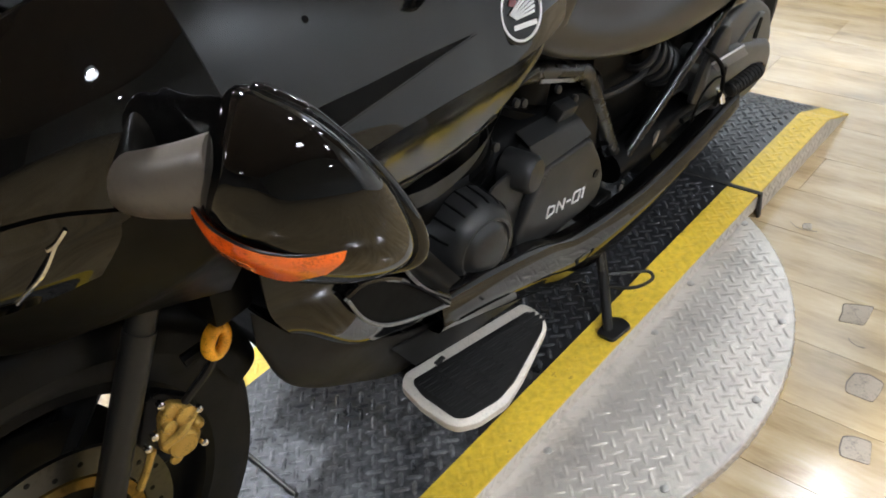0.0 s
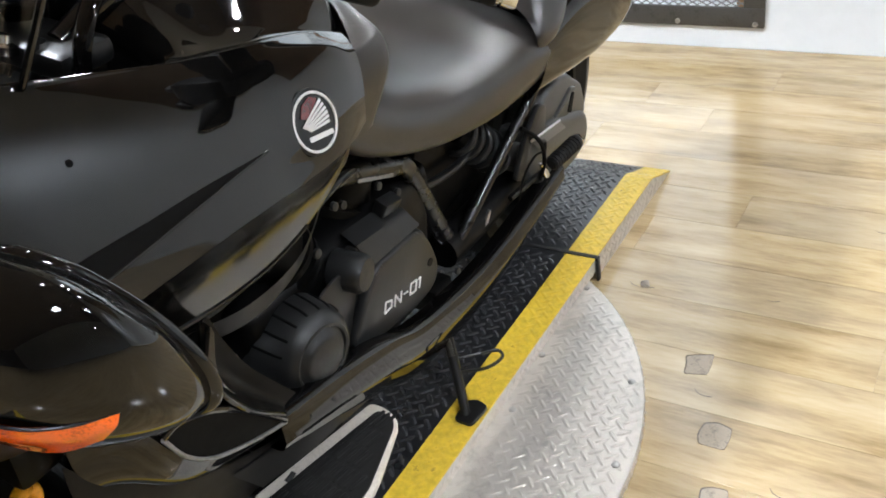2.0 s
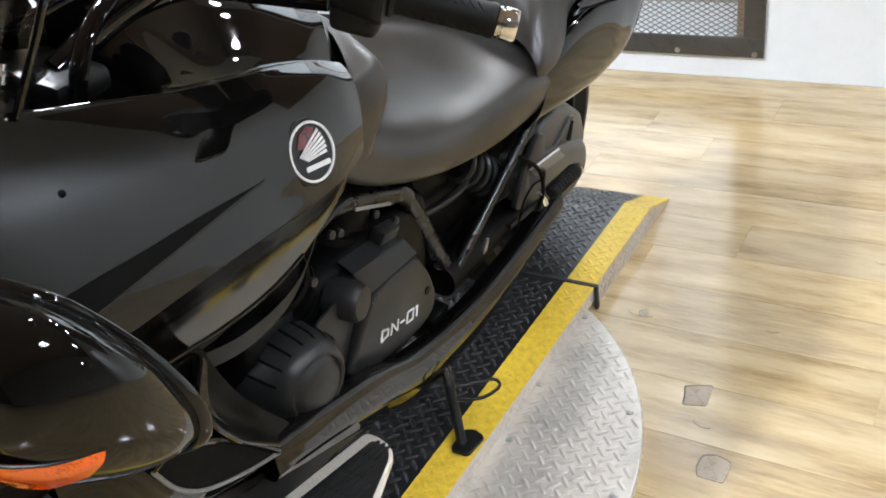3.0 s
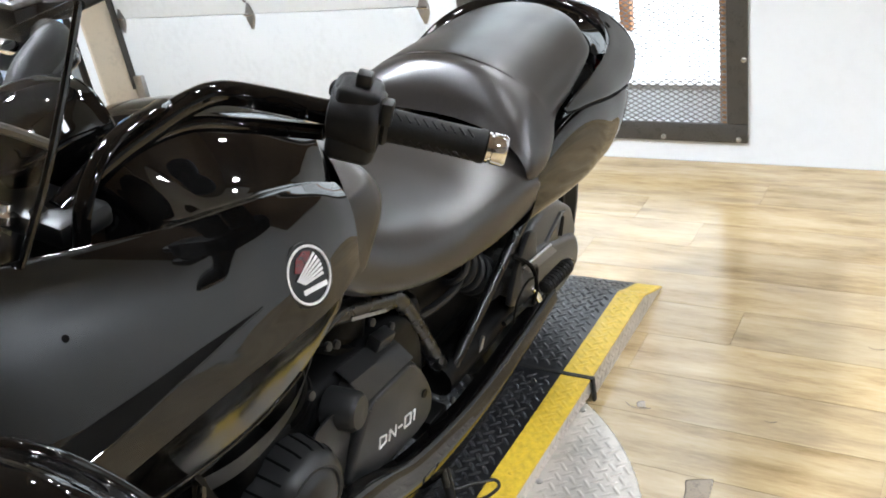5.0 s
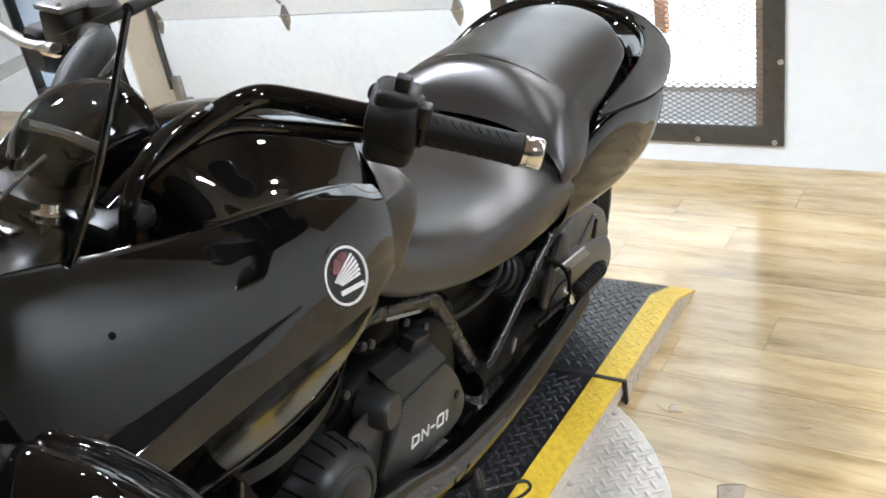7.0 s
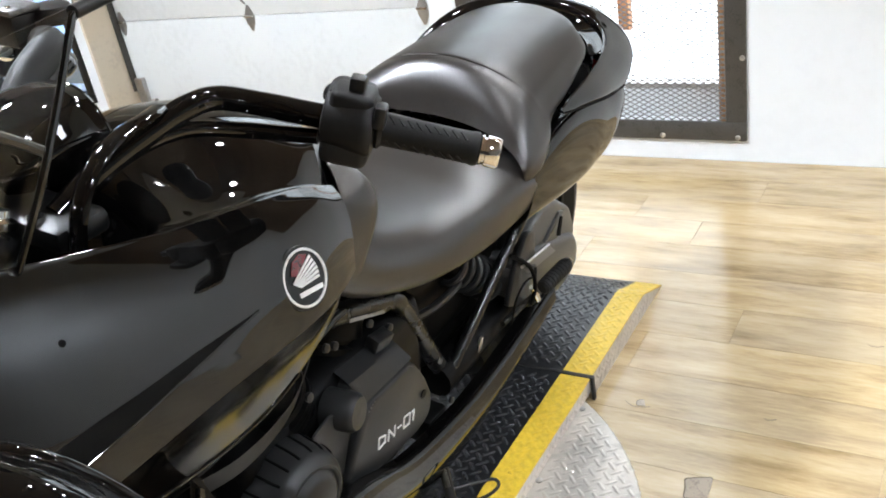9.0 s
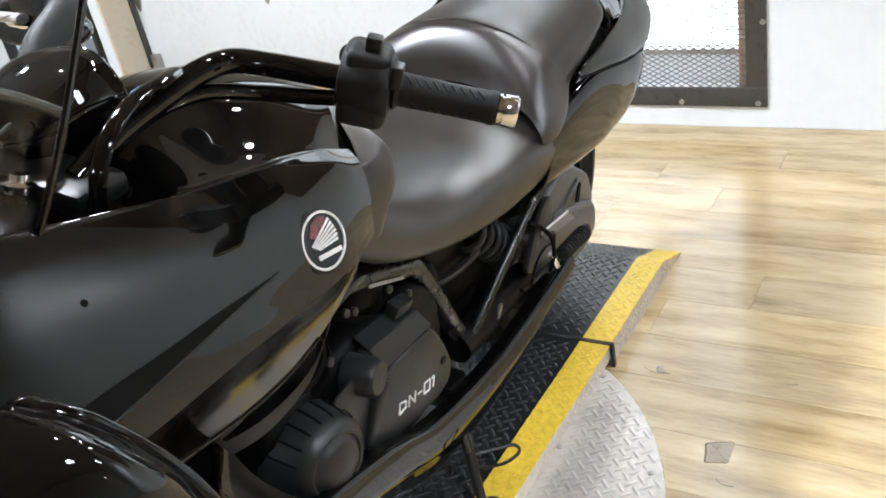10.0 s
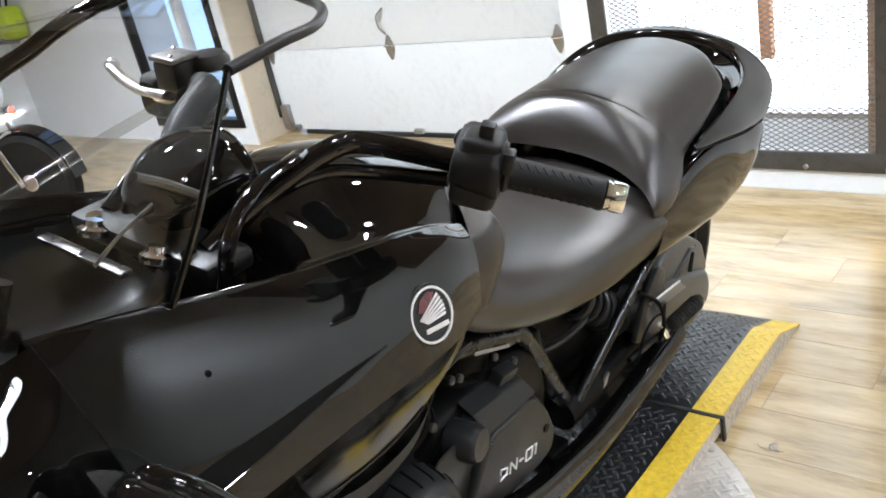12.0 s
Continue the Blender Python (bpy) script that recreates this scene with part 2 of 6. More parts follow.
def box(x0, x1, y0, y1, z0, z1, bevel=0.0, seg=2, bm=None):
    one = bmesh.new()
    bmesh.ops.create_cube(one, size=1)
    for v in one.verts:
        v.co = Vector((x0 + (v.co.x + 0.5) * (x1 - x0), y0 + (v.co.y + 0.5) * (y1 - y0), z0 + (v.co.z + 0.5) * (z1 - z0)))
    if bevel:
        bmesh.ops.bevel(one, geom=one.edges[:], offset=bevel, segments=seg, affect="EDGES", profile=0.5)
    return joined(bm, one)


def joined(bm, other):
    if bm is None:
        return other
    tmp = bpy.data.meshes.new("tmp")
    other.to_mesh(tmp)
    other.free()
    bm.from_mesh(tmp)
    bpy.data.meshes.remove(tmp)
    return bm


def moved(bm, m):
    bmesh.ops.transform(bm, matrix=m, verts=bm.verts[:])
    return bm


def spline(points, n):
    """n points along a Catmull-Rom curve through the given ones."""
    p = [Vector(q) for q in points]
    if len(p) == 2:
        return [p[0].lerp(p[1], i / (n - 1)) for i in range(n)]
    p = [2 * p[0] - p[1]] + p + [2 * p[-1] - p[-2]]
    out = []
    for i in range(n):
        s = i / (n - 1) * (len(p) - 3)
        k = min(int(s), len(p) - 4)
        t = s - k
        a, b, c, d = p[k : k + 4]
        out.append(0.5 * (2 * b + (c - a) * t + (2 * a - 5 * b + 4 * c - d) * t * t + (3 * b - a - 3 * c + d) * t * t * t))
    return out


def skin(rows, nu=28, nv=24, sharp=()):
    """A smooth surface through rows of points; sharp: rows at which it may crease."""
    lines = [spline(r, nu) for r in rows]
    cols = []
    cuts = [0, *sharp, len(rows) - 1]
    for i in range(nu):
        col = []
        for a, b in zip(cuts, cuts[1:]):
            seg = spline([lines[k][i] for k in range(a, b + 1)], max(3, round(nv * (b - a) / (len(rows) - 1)) + 1))
            col += seg if not col else seg[1:]
        cols.append(col)
    bm = bmesh.new()
    vs = [[bm.verts.new(q) for q in col] for col in cols]
    for a, b in zip(vs, vs[1:]):
        for k in range(len(a) - 1):
            bm.faces.new((a[k], a[k + 1], b[k + 1], b[k]))
    return bm


def both(rows):
    """Rows from the left side to the middle, mirrored on to the right side."""
    return rows + [[(x, -y, z) for x, y, z in r] for r in reversed(rows[:-1])]


def flipped(rows):
    return [[(x, -y, z) for x, y, z in r] for r in rows]


def thick(ob, t, offset=0.0):
    mod = ob.modifiers.new("thickness", "SOLIDIFY")
    mod.thickness, mod.offset, mod.use_rim = t, offset, False
    return ob


def tube(points, r, n=32, sides=12, flat=1.0, taper=1.0, bm=None, up=(0, 0, 1)):
    """A tube along a smooth curve; flat: its height against its width."""
    pts = spline(points, n)
    bm = bm or bmesh.new()
    rings, side = [], None
    for i, p in enumerate(pts):
        d = (pts[min(i + 1, n - 1)] - pts[max(i - 1, 0)]).normalized()
        if side is None:
            side = d.cross(Vector(up))
            if side.length < 1e-3:
                side = d.cross(Vector((1, 0, 0)))
        side = (side - d * side.dot(d)).normalized()
        top = side.cross(d)
        rr = r * (1 + (taper - 1) * i / (n - 1))
        rings.append([bm.verts.new(p + rr * (math.cos(a) * side + flat * math.sin(a) * top)) for a in (2 * math.pi * k / sides for k in range(sides))])
    for a, b in zip(rings, rings[1:]):
        for k in range(sides):
            bm.faces.new((a[k], a[(k + 1) % sides], b[(k + 1) % sides], b[k]))
    bm.faces.new(rings[0][::-1])
    bm.faces.new(rings[-1])
    return bm


def lathe(profile, m, sides=40, close=False, bm=None):
    """A turned body: rows of (along, radius) round the x axis of the pose m."""
    bm = bm or bmesh.new()
    rings = [[bm.verts.new(m @ Vector((a, r * math.cos(t), r * math.sin(t)))) for t in (2 * math.pi * k / sides for k in range(sides))] for a, r in profile]
    pairs = list(zip(rings, rings[1:])) + ([(rings[-1], rings[0])] if close else [])
    for a, b in pairs:
        for k in range(sides):
            bm.faces.new((a[k], b[k], b[(k + 1) % sides], a[(k + 1) % sides]))
    if not close:
        bm.faces.new(rings[0])
        bm.faces.new(rings[-1][::-1])
    return bm


def blob(stations, power=2.6, sides=36, n=30, lean=0.0, bm=None):
    """A closed body lofted along x: stations of (x, y, z, half width, half height); lean: how far its top lies behind its foot."""
    st = spline([Vector(s[:3]) for s in stations], n), spline([Vector((s[3], s[4], 0)) for s in stations], n)
    bm = bm or bmesh.new()
    rings = []
    for c, h in zip(*st):
        ring = []
        for k in range(sides):
            a = 2 * math.pi * k / sides
            cy, cz = math.cos(a), math.sin(a)
            y = math.copysign(abs(cy) ** (2 / power), cy) * max(h.x, 1e-4)
            z = math.copysign(abs(cz) ** (2 / power), cz) * max(h.y, 1e-4)
            ring.append(bm.verts.new((c.x + lean * z, c.y + y, c.z + z)))
        rings.append(ring)
    for a, b in zip(rings, rings[1:]):
        for k in range(sides):
            bm.faces.new((a[k], b[k], b[(k + 1) % sides], a[(k + 1) % sides]))
    bm.faces.new(rings[0])
    bm.faces.new(rings[-1][::-1])
    return bm


def plate(outline, depth, bevel=0.0, m=None, seg=2):
    """A flat plate: a polygon (x, y) pushed depth along z, with rounded edges, set by the pose m."""
    bm = bmesh.new()
    face = bm.faces.new([bm.verts.new((x, y, 0)) for x, y in outline])
    top = bmesh.ops.extrude_face_region(bm, geom=[face])
    bmesh.ops.translate(bm, verts=[v for v in top["geom"] if isinstance(v, bmesh.types.BMVert)], vec=(0, 0, depth))
    bmesh.ops.recalc_face_normals(bm, faces=bm.faces[:])
    if bevel:
        bmesh.ops.bevel(bm, geom=bm.edges[:], offset=bevel, segments=seg, affect="EDGES", profile=0.5)
    return moved(bm, m) if m else bm


def rounded(points, r, seg=5):
    """A polygon with its corners rounded."""
    out, n = [], len(points)
    for i in range(n):
        a, b, c = Vector(points[i - 1]), Vector(points[i]), Vector(points[(i + 1) % n])
        d = min(r, (a - b).length * 0.45, (c - b).length * 0.45)
        p, q = b + (a - b).normalized() * d, b + (c - b).normalized() * d
        out += [tuple(p * (1 - t) ** 2 + 2 * b * t * (1 - t) + q * t * t) for t in (k / seg for k in range(seg + 1))]
    return out


def frame_to(origin, along, up):
    """A pose whose x axis points along, and whose z axis points near up."""
    x = Vector(along).normalized()
    y = Vector(up).cross(x).normalized()
    m = Matrix((x, y, x.cross(y))).transposed().to_4x4()
    m.translation = origin
    return m


# ---- the room ----
WALL_X, DOOR_X, PIER_X = 2.615, 2.99, 2.78
ROOM = (-5.2, -5.4, 5.6, 2.78)      # back x, near y, far y, ceiling
CAGE = (-0.163, 0.857, 0.075, 2.05)   # guard: y0, y1, z0, z1
HOLE = (-0.13, 0.80, 0.11, 2.0)       # opening behind the guard
GATE = (0.98, 3.17, 2.3)              # garage opening: y0, y1, height

solid("floor", box(ROOM[0], 4.2, ROOM[1], ROOM[2], -0.12, -0.004), M["under"], "worn pale oak board floor of a showroom", "floor", kind="structure")
floor_ob = bpy.data.objects["floor"]

wb = box(WALL_X, WALL_X + 0.16, ROOM[1], HOLE[0], 0, ROOM[3])
box(WALL_X, WALL_X + 0.16, HOLE[1], GATE[0], 0, ROOM[3], bm=wb)
box(WALL_X, WALL_X + 0.16, HOLE[0], HOLE[1], 0, HOLE[2], bm=wb)
box(WALL_X, WALL_X + 0.16, HOLE[0], HOLE[1], HOLE[3], ROOM[3], bm=wb)
box(WALL_X + 0.16, DOOR_X + 0.1, GATE[0] - 0.1, GATE[0], 0, ROOM[3], bm=wb)
solid("wall_east", wb, M["wall"], "plain white painted wall with a guarded window", "wall", kind="structure", smooth=0)
# unseen brown panel, added for the tank dome to reflect
solid("trim", box(WALL_X - 0.014, WALL_X - 0.0005, -1.35, CAGE[0] - 0.02, 1.25, ROOM[3], 0.003), M["panelling"], "unseen brown panel added on the upper wall for reflections", "panelling", kind="structure", smooth=0)
WIN = (3.24, 4.09, 0.10, 2.3)        # glazed door beside the garage door
pb = box(PIER_X, DOOR_X + 0.1, GATE[1], WIN[0], 0, ROOM[3])
box(PIER_X, DOOR_X + 0.1, WIN[1], ROOM[2], 0, ROOM[3], bm=pb)
box(PIER_X, DOOR_X + 0.1, WIN[0], WIN[1], 0, WIN[2], bm=pb)
box(PIER_X, DOOR_X + 0.1, WIN[0], WIN[1], WIN[3], ROOM[3], bm=pb)
box(PIER_X, DOOR_X + 0.1, GATE[0], GATE[1], GATE[2], ROOM[3], bm=pb)
solid("wall_pier", pb, M["wall"], "white painted wall beside the garage door", "wall", kind="structure", smooth=0)
solid("trim", box(PIER_X - 0.004, DOOR_X + 0.1, GATE[1] - 0.02, GATE[1] - 0.003, 0, GATE[2], 0.003), M["beige"], "beige painted side of the garage opening", "trim", kind="structure", smooth=0)
solid("wall_south", box(ROOM[0], 4.2, ROOM[1] - 0.1, ROOM[1], 0, ROOM[3]), M["wall_grey"], "plain grey wall", "wall", kind="structure", smooth=0)
solid("wall_north", box(ROOM[0], 4.2, ROOM[2], ROOM[2] + 0.1, 0, ROOM[3]), M["wall_far"], "plain grey-white wall", "wall", kind="structure", smooth=0)
# unseen wall; its dark colour stands in for the dim room beyond
solid("wall_west", box(ROOM[0] - 0.1, ROOM[0], ROOM[1], ROOM[2], 0, ROOM[3]), M["wall_dim"], "unseen dark grey wall in place of the dim room beyond", "wall", kind="structure", smooth=0)
solid("ceiling", box(ROOM[0], 4.2, ROOM[1], ROOM[2], ROOM[3], ROOM[3] + 0.1), M["ceiling"], "dark brown showroom ceiling", "ceiling", kind="structure", smooth=0)

# bright daylight behind the guard and the glazed door
solid("backdrop", box(2.98, 3.0, -0.6, 0.86, 0.0, 2.3), M["day"], "overexposed white daylight outside the window", "daylight", kind="structure", smooth=0)
solid("backdrop", box(3.9, 3.92, 3.0, 6.4, -0.1, 2.8), M["day_blue"], "pale blue daylight outside the glazed door", "daylight", kind="structure", smooth=0)


def guard_window():
    """The steel guard of expanded metal over the window."""
    y0, y1, z0, z1 = CAGE
    win = thing("window_1", "window behind a dark steel guard of expanded metal mesh", "window", (WALL_X, y0, z0), kind="structure")
    loc = lambda bm: moved(bm, Matrix.Translation((-WALL_X, -y0, -z0)))
    w = 0.066
    for nm, b in (("rail", (y0, y1, z0, z0 + w)), ("rail", (y0, y1, z1 - w, z1)), ("stile", (y0, y0 + w, z0 + w, z1 - w)), ("stile", (y1 - w, y1, z0 + w, z1 - w))):
        part(nm, loc(box(WALL_X - 0.012, WALL_X - 0.0005, *b, 0.0025)), M["guard"], win, "worn dark steel angle bar")
    # timber of the window's own frame, just inside the guard
    part("jamb", loc(box(WALL_X + 0.012, WALL_X + 0.07, y0 + w - 0.012, y0 + w + 0.028, z0 + 0.04, z1, 0.003)), M["wood"], win, "brown timber jamb")
    part("jamb", loc(box(WALL_X + 0.06, WALL_X + 0.10, 0.235, 0.275, z0 + 0.36, z1, 0.003)), M["orange_wood"], win, "orange-brown timber post")
    part("sill", loc(box(WALL_X + 0.1, WALL_X + 0.16, HOLE[0] + 0.01, HOLE[1] - 0.01, z0 + 0.142, z0 + 0.162, 0.003)), M["steel"], win, "grey metal sill bar")
    part("panel", loc(box(WALL_X + 0.11, WALL_X + 0.15, HOLE[0] + 0.01, HOLE[1] - 0.01, z0 + 0.03, z0 + 0.14, 0.003)), M["wall"], win, "white lower panel")
    bolt = mesh_of("bolt", lathe([(0, 0.009), (0.004, 0.009), (0.007, 0.005)], frame_to((0, 0, 0), (-1, 0, 0), (0, 0, 1)), 10), M["steel"])
    for by, bz in ((-0.135, 0.088), (0.117, 0.09), (0.40, 0.09), (0.70, 0.09), (-0.152, 0.358), (-0.152, 0.70), (-0.152, 1.1), (0.83, 0.40), (0.83, 0.72), (0.83, 1.1)):
        ob = new("bolt", bolt)
        ob.parent, ob.location = win, (-0.012, by - y0, bz - z0)
    # expanded metal
    cw, ch = 0.0315, 0.0172
    verts, faces = [], []
    ya, yb, za, zb = y0 + w - 0.006, y1 - w + 0.006, z0 + w - 0.006, 1.5

    def strand(a, b):
        d = (b - a).normalized()
        n = Vector((0, -d.z, d.y)) * 0.0015
        o = Vector((0.0012, 0, 0.0008))
        i = len(verts)
        verts.extend([tuple(a + n), tuple(b + n), tuple(b - n), tuple(a - n), tuple(a + n + o), tuple(b + n + o), tuple(b - n + o), tuple(a - n + o)])
        faces.extend([(i, i + 1, i + 2, i + 3), (i + 4, i + 7, i + 6, i + 5), (i, i + 4, i + 5, i + 1), (i + 3, i + 2, i + 6, i + 7)])

    rows, cols = int((zb - za) / ch), int((yb - ya) / cw)
    for r in range(rows):
        for c in range(cols):
            p = Vector((WALL_X - 0.004, ya + c * cw, za + r * ch))
            q = [p + Vector((0, 0, ch / 2)), p + Vector((0, cw / 2, ch)), p + Vector((0, cw, ch / 2)), p + Vector((0, cw / 2, 0))]
            for a, b in ((0, 1), (1, 2), (2, 3), (3, 0)):
                strand(q[a], q[b])
    me = bpy.data.meshes.new("mesh_screen")
    me.from_pydata([(x - WALL_X, y - y0, z - z0) for x, y, z in verts], [], faces)
    me.materials.append(M["meshwire"])
    ob = new("mesh_screen", me)
    ob.parent = win
    tagged(ob, "grey expanded metal mesh", kind="stuff")


def garage_door():
    y0, y1, top = GATE
    door = thing("door_1", "closed white sectional garage door with steel hinges", "garage door", (DOOR_X, y0, 0), kind="structure")
    loc = lambda bm: moved(bm, Matrix.Translation((-DOOR_X, -y0, 0)))
    h = 0.452
    for k in range(5):
        z = 0.02 + k * h
        part("section", loc(box(DOOR_X, DOOR_X + 0.045, y0 - 0.08, y1, z + 0.0012, z + h - 0.0012, 0.004)), M["door"], door)
    part("seal", loc(box(DOOR_X - 0.012, DOOR_X + 0.03, y0 - 0.05, y1 - 0.19, 0.0, 0.024, 0.004)), M["gap"], door, "black rubber bottom seal")
    for k in range(1, 4):
        for y in (y0 + 0.262, y0 + 1.232, y1 - 0.06):
            hinge = part("hinge", loc(plate(rounded([(-0.062, -0.006), (-0.02, -0.026), (0.0, -0.03), (0.02, -0.026), (0.062, -0.006), (0.062, 0.006), (0.02, 0.026), (0, 0.03), (-0.02, 0.026), (-0.062, 0.006)], 0.004), 0.003, 0.0008, Matrix.Translation((DOOR_X - 0.001, y, 0.02 + k * h - 0.01)) @ Matrix(((0, 0, -1, 0), (0, 1, 0, 0), (1, 0, 0, 0), (0, 0, 0, 1))))), M["steel"], door, "grey pressed steel hinge")
            part("knuckle", loc(tube([(DOOR_X - 0.012, y - 0.026, 0.02 + k * h), (DOOR_X - 0.012, y + 0.026, 0.02 + k * h)], 0.0065, 3, 8)), M["chrome"], hinge)
    part("pull_rope", loc(tube([(DOOR_X - 0.008, y0 + 1.238, 0.53), (DOOR_X - 0.02, y0 + 1.262, 0.57), (DOOR_X - 0.02, y0 + 1.262, 0.62), (DOOR_X - 0.008, y0 + 1.225, 0.655)], 0.008, 20, 8, 0.5)), M["steel"], door, "short grey pull strap")
    part("rail", loc(box(DOOR_X - 0.035, DOOR_X - 0.001, y1 - 0.035, y1 - 0.022, 0.1, top, 0.002)), M["guard"], door, "dull steel door track")
    part("bracket", loc(box(DOOR_X - 0.03, DOOR_X - 0.001, y1 - 0.10, y1 - 0.04, 0.03, 0.17, 0.004)), M["steel"], door, "bottom corner bracket")
    part("roller", loc(lathe([(0, 0.016), (0.03, 0.016)], frame_to((DOOR_X - 0.03, y1 - 0.14, 0.045), (0, -1, 0), (0, 0, 1)), 14)), M["steel"], door)
    part("clip", loc(box(DOOR_X - 0.024, DOOR_X - 0.001, y0 + 1.12, y0 + 1.18, 0.022, 0.045, 0.003)), M["steel"], door)


def glazed_door():
    y0, y1, z0, z1 = WIN
    d = thing("door_2", "black-framed glass door with pale blue daylight behind", "glass door", (PIER_X, y0, z0), kind="structure")
    loc = lambda bm: moved(bm, Matrix.Translation((-PIER_X, -y0, -z0)))
    for nm, b in (("rail", (y0, y1, z0, z0 + 0.05)), ("rail", (y0, y1, z1 - 0.05, z1)), ("stile", (y0, y0 + 0.05, z0 + 0.05, z1 - 0.05)), ("stile", (y1 - 0.025, y1, z0 + 0.05, z1 - 0.05))):
        part(nm, loc(box(PIER_X - 0.01, PIER_X + 0.05, *b, 0.003)), M["satin"], d, "black aluminium door frame")
    part("mullion", loc(box(PIER_X - 0.006, PIER_X + 0.05, y0 + 0.30, y0 + 0.345, z0 + 0.05, z1 - 0.05, 0.003)), M["door"], d, "white mullion")
    for a, b in ((y0 + 0.05, y0 + 0.30), (y0 + 0.345, y1 - 0.025)):
        g = part("pane", loc(skin([[(PIER_X + 0.02, a, z0 + 0.05), (PIER_X + 0.02, b, z0 + 0.05)], [(PIER_X + 0.02, a, z1 - 0.05), (PIER_X + 0.02, b, z1 - 0.05)]], 2, 2)), CLEAR, d, smooth=0)
        g.visible_shadow = False


CLEAR = clear("clear_glass", (0.93, 0.96, 0.97), 0.02)
guard_window()
garage_door()
glazed_door()


LAMP_Z = 2.66


def ceiling_lamp():
    lamp = thing("ceiling_light", "round white high-bay lamp hung under the ceiling", "ceiling light", (0, 0, 0), "ceiling lights")
    up = frame_to((0, 0, 0), (0, 0, 1), (1, 0, 0))
    part("shade", lathe([(-0.12, 0.221), (-0.12, 0.228), (0.03, 0.184), (0.03, 0.176)], up, 40, True), M["lampbody"], lamp, "deep grey shade")
    part("housing", lathe([(0.03, 0.182), (0.06, 0.110), (0.085, 0.060), (0.090, 0.0)], up, 40), M["lampbody"], lamp)
    part("hanger", tube([(0, 0, 0.085), (0, 0, ROOM[3] - LAMP_Z + 0.002)], 0.008, 3, 8), M["steel"], lamp)
    part("diffuser", lathe([(0.022, 0.107), (0.014, 0.105), (0.010, 0.092), (0.006, 0.0)], up, 40), M["tube"], lamp, "glowing diffuser")
    return lamp


first = ceiling_lamp()
first.matrix_basis = pose(-3.4, -1.6, LAMP_Z)
for lx, ly in ((-0.3, -2.5), (1.7, -2.9), (-2.6, 2.4), (0.6, 1.0), (0.6, 3.0)):
    copy_thing(first, pose(lx, ly, LAMP_Z))


def spotlight():
    """A small round spotlight that shines along its x axis, on a short arm."""
    spot = thing("spotlight", "unseen small round grey spotlight on a short arm, added for highlights", "spotlight", (0, 0, 0), "spotlights")
    ax = frame_to((0, 0, 0), (1, 0, 0), (0, 0, 1))
    part("housing", lathe([(-0.120, 0.020), (-0.110, 0.036), (-0.030, 0.050), (0.012, 0.054), (0.012, 0.049), (-0.006, 0.047)], ax, 28), M["lampbody"], spot)
    part("lens", lathe([(-0.004, 0.046), (0.000, 0.044), (0.003, 0.0)], ax, 28), M["spot_lens"], spot, "glowing lens")
    part("arm", tube([(-0.115, 0, 0), (-0.150, 0, 0.020), (-0.175, 0, 0.06)], 0.008, 8, 8), M["lampbody"], spot)
    return spot


BIKE = Vector((0.45, -0.15, 0.95))
# unseen spotlights, added where highlights on the paint call for them
SPOTS = [(2.47, -1.04, 2.32), (2.47, -0.06, 2.38), (2.47, -0.42, 2.36), (1.10, -0.58, 2.62), (0.30, -5.25, 2.10)]
spot = spotlight()
spot.matrix_basis = frame_to(SPOTS[0], BIKE - Vector(SPOTS[0]), (0, 0, 1))
for at in SPOTS[1:]:
    copy_thing(spot, frame_to(at, BIKE - Vector(at), (0, 0, 1) if at[0] > 2 else (0, 1, 0.2)))

# ---- turntable and loading deck ----
DECK = (-0.131, 0.433, 0.058)       # y0, y1, top
BAND = 0.069
SEAM, RAMP_END, DECK_START = 1.257, 1.765, -0.95
BREAK = 1.622                       # where the ramp bends down to the floor
DISC = (0.70, 0.24, 0.64, 0.021)    # x, y, radius, top


def deck_z(x):
    f = min(1.0, max(0.0, (x - BREAK) / (RAMP_END - BREAK)))
    return DECK[2] + (0.005 - DECK[2]) * (f * min(1.0, 0.35 + 2.2 * f))


def treads(inside, height, bounds, cell=0.0212, long=0.0300, wide=0.0080, tall=0.0013):
    """The raised bars of tread plate, in two crossing directions."""
    verts, faces = [], []
    x0, x1, y0, y1 = bounds
    n = int(max(x1 - x0, y1 - y0) / cell * 1.5) + 4
    cx, cy = (x0 + x1) / 2, (y0 + y1) / 2
    for i in range(-n, n):
        for j in range(-n, n):
            u, v = i * cell, j * cell
            px, py = cx + (u - v) * 0.70711, cy + (u + v) * 0.70711
            if not (x0 < px < x1 and y0 < py < y1 and inside(px, py)):
                continue
            a = radians(45 if (i + j) % 2 else 135) + random.uniform(-0.03, 0.03)
            c, s = math.cos(a), math.sin(a)
            k = len(verts)
            for du, dv, dz in ((-long / 2, 0, 0), (-long / 3, wide / 2, 0), (long / 3, wide / 2, 0), (long / 2, 0, 0), (long / 3, -wide / 2, 0), (-long / 3, -wide / 2, 0), (-long / 3.4, wide / 7, tall), (long / 3.4, wide / 7, tall), (long / 3.4, -wide / 7, tall), (-long / 3.4, -wide / 7, tall)):
                x, y = px + du * c - dv * s, py + du * s + dv * c
                verts.append((x, y, height(x, y) + dz))
            faces += [(k + 6, k + 9, k + 8, k + 7), (k + 1, k + 6, k + 7, k + 2), (k + 4, k + 8, k + 9, k + 5), (k, k + 9, k + 6), (k, k + 6, k + 1), (k, k + 5, k + 9), (k + 3, k + 7, k + 8), (k + 3, k + 2, k + 7), (k + 3, k + 8, k + 4)]
    return verts, faces


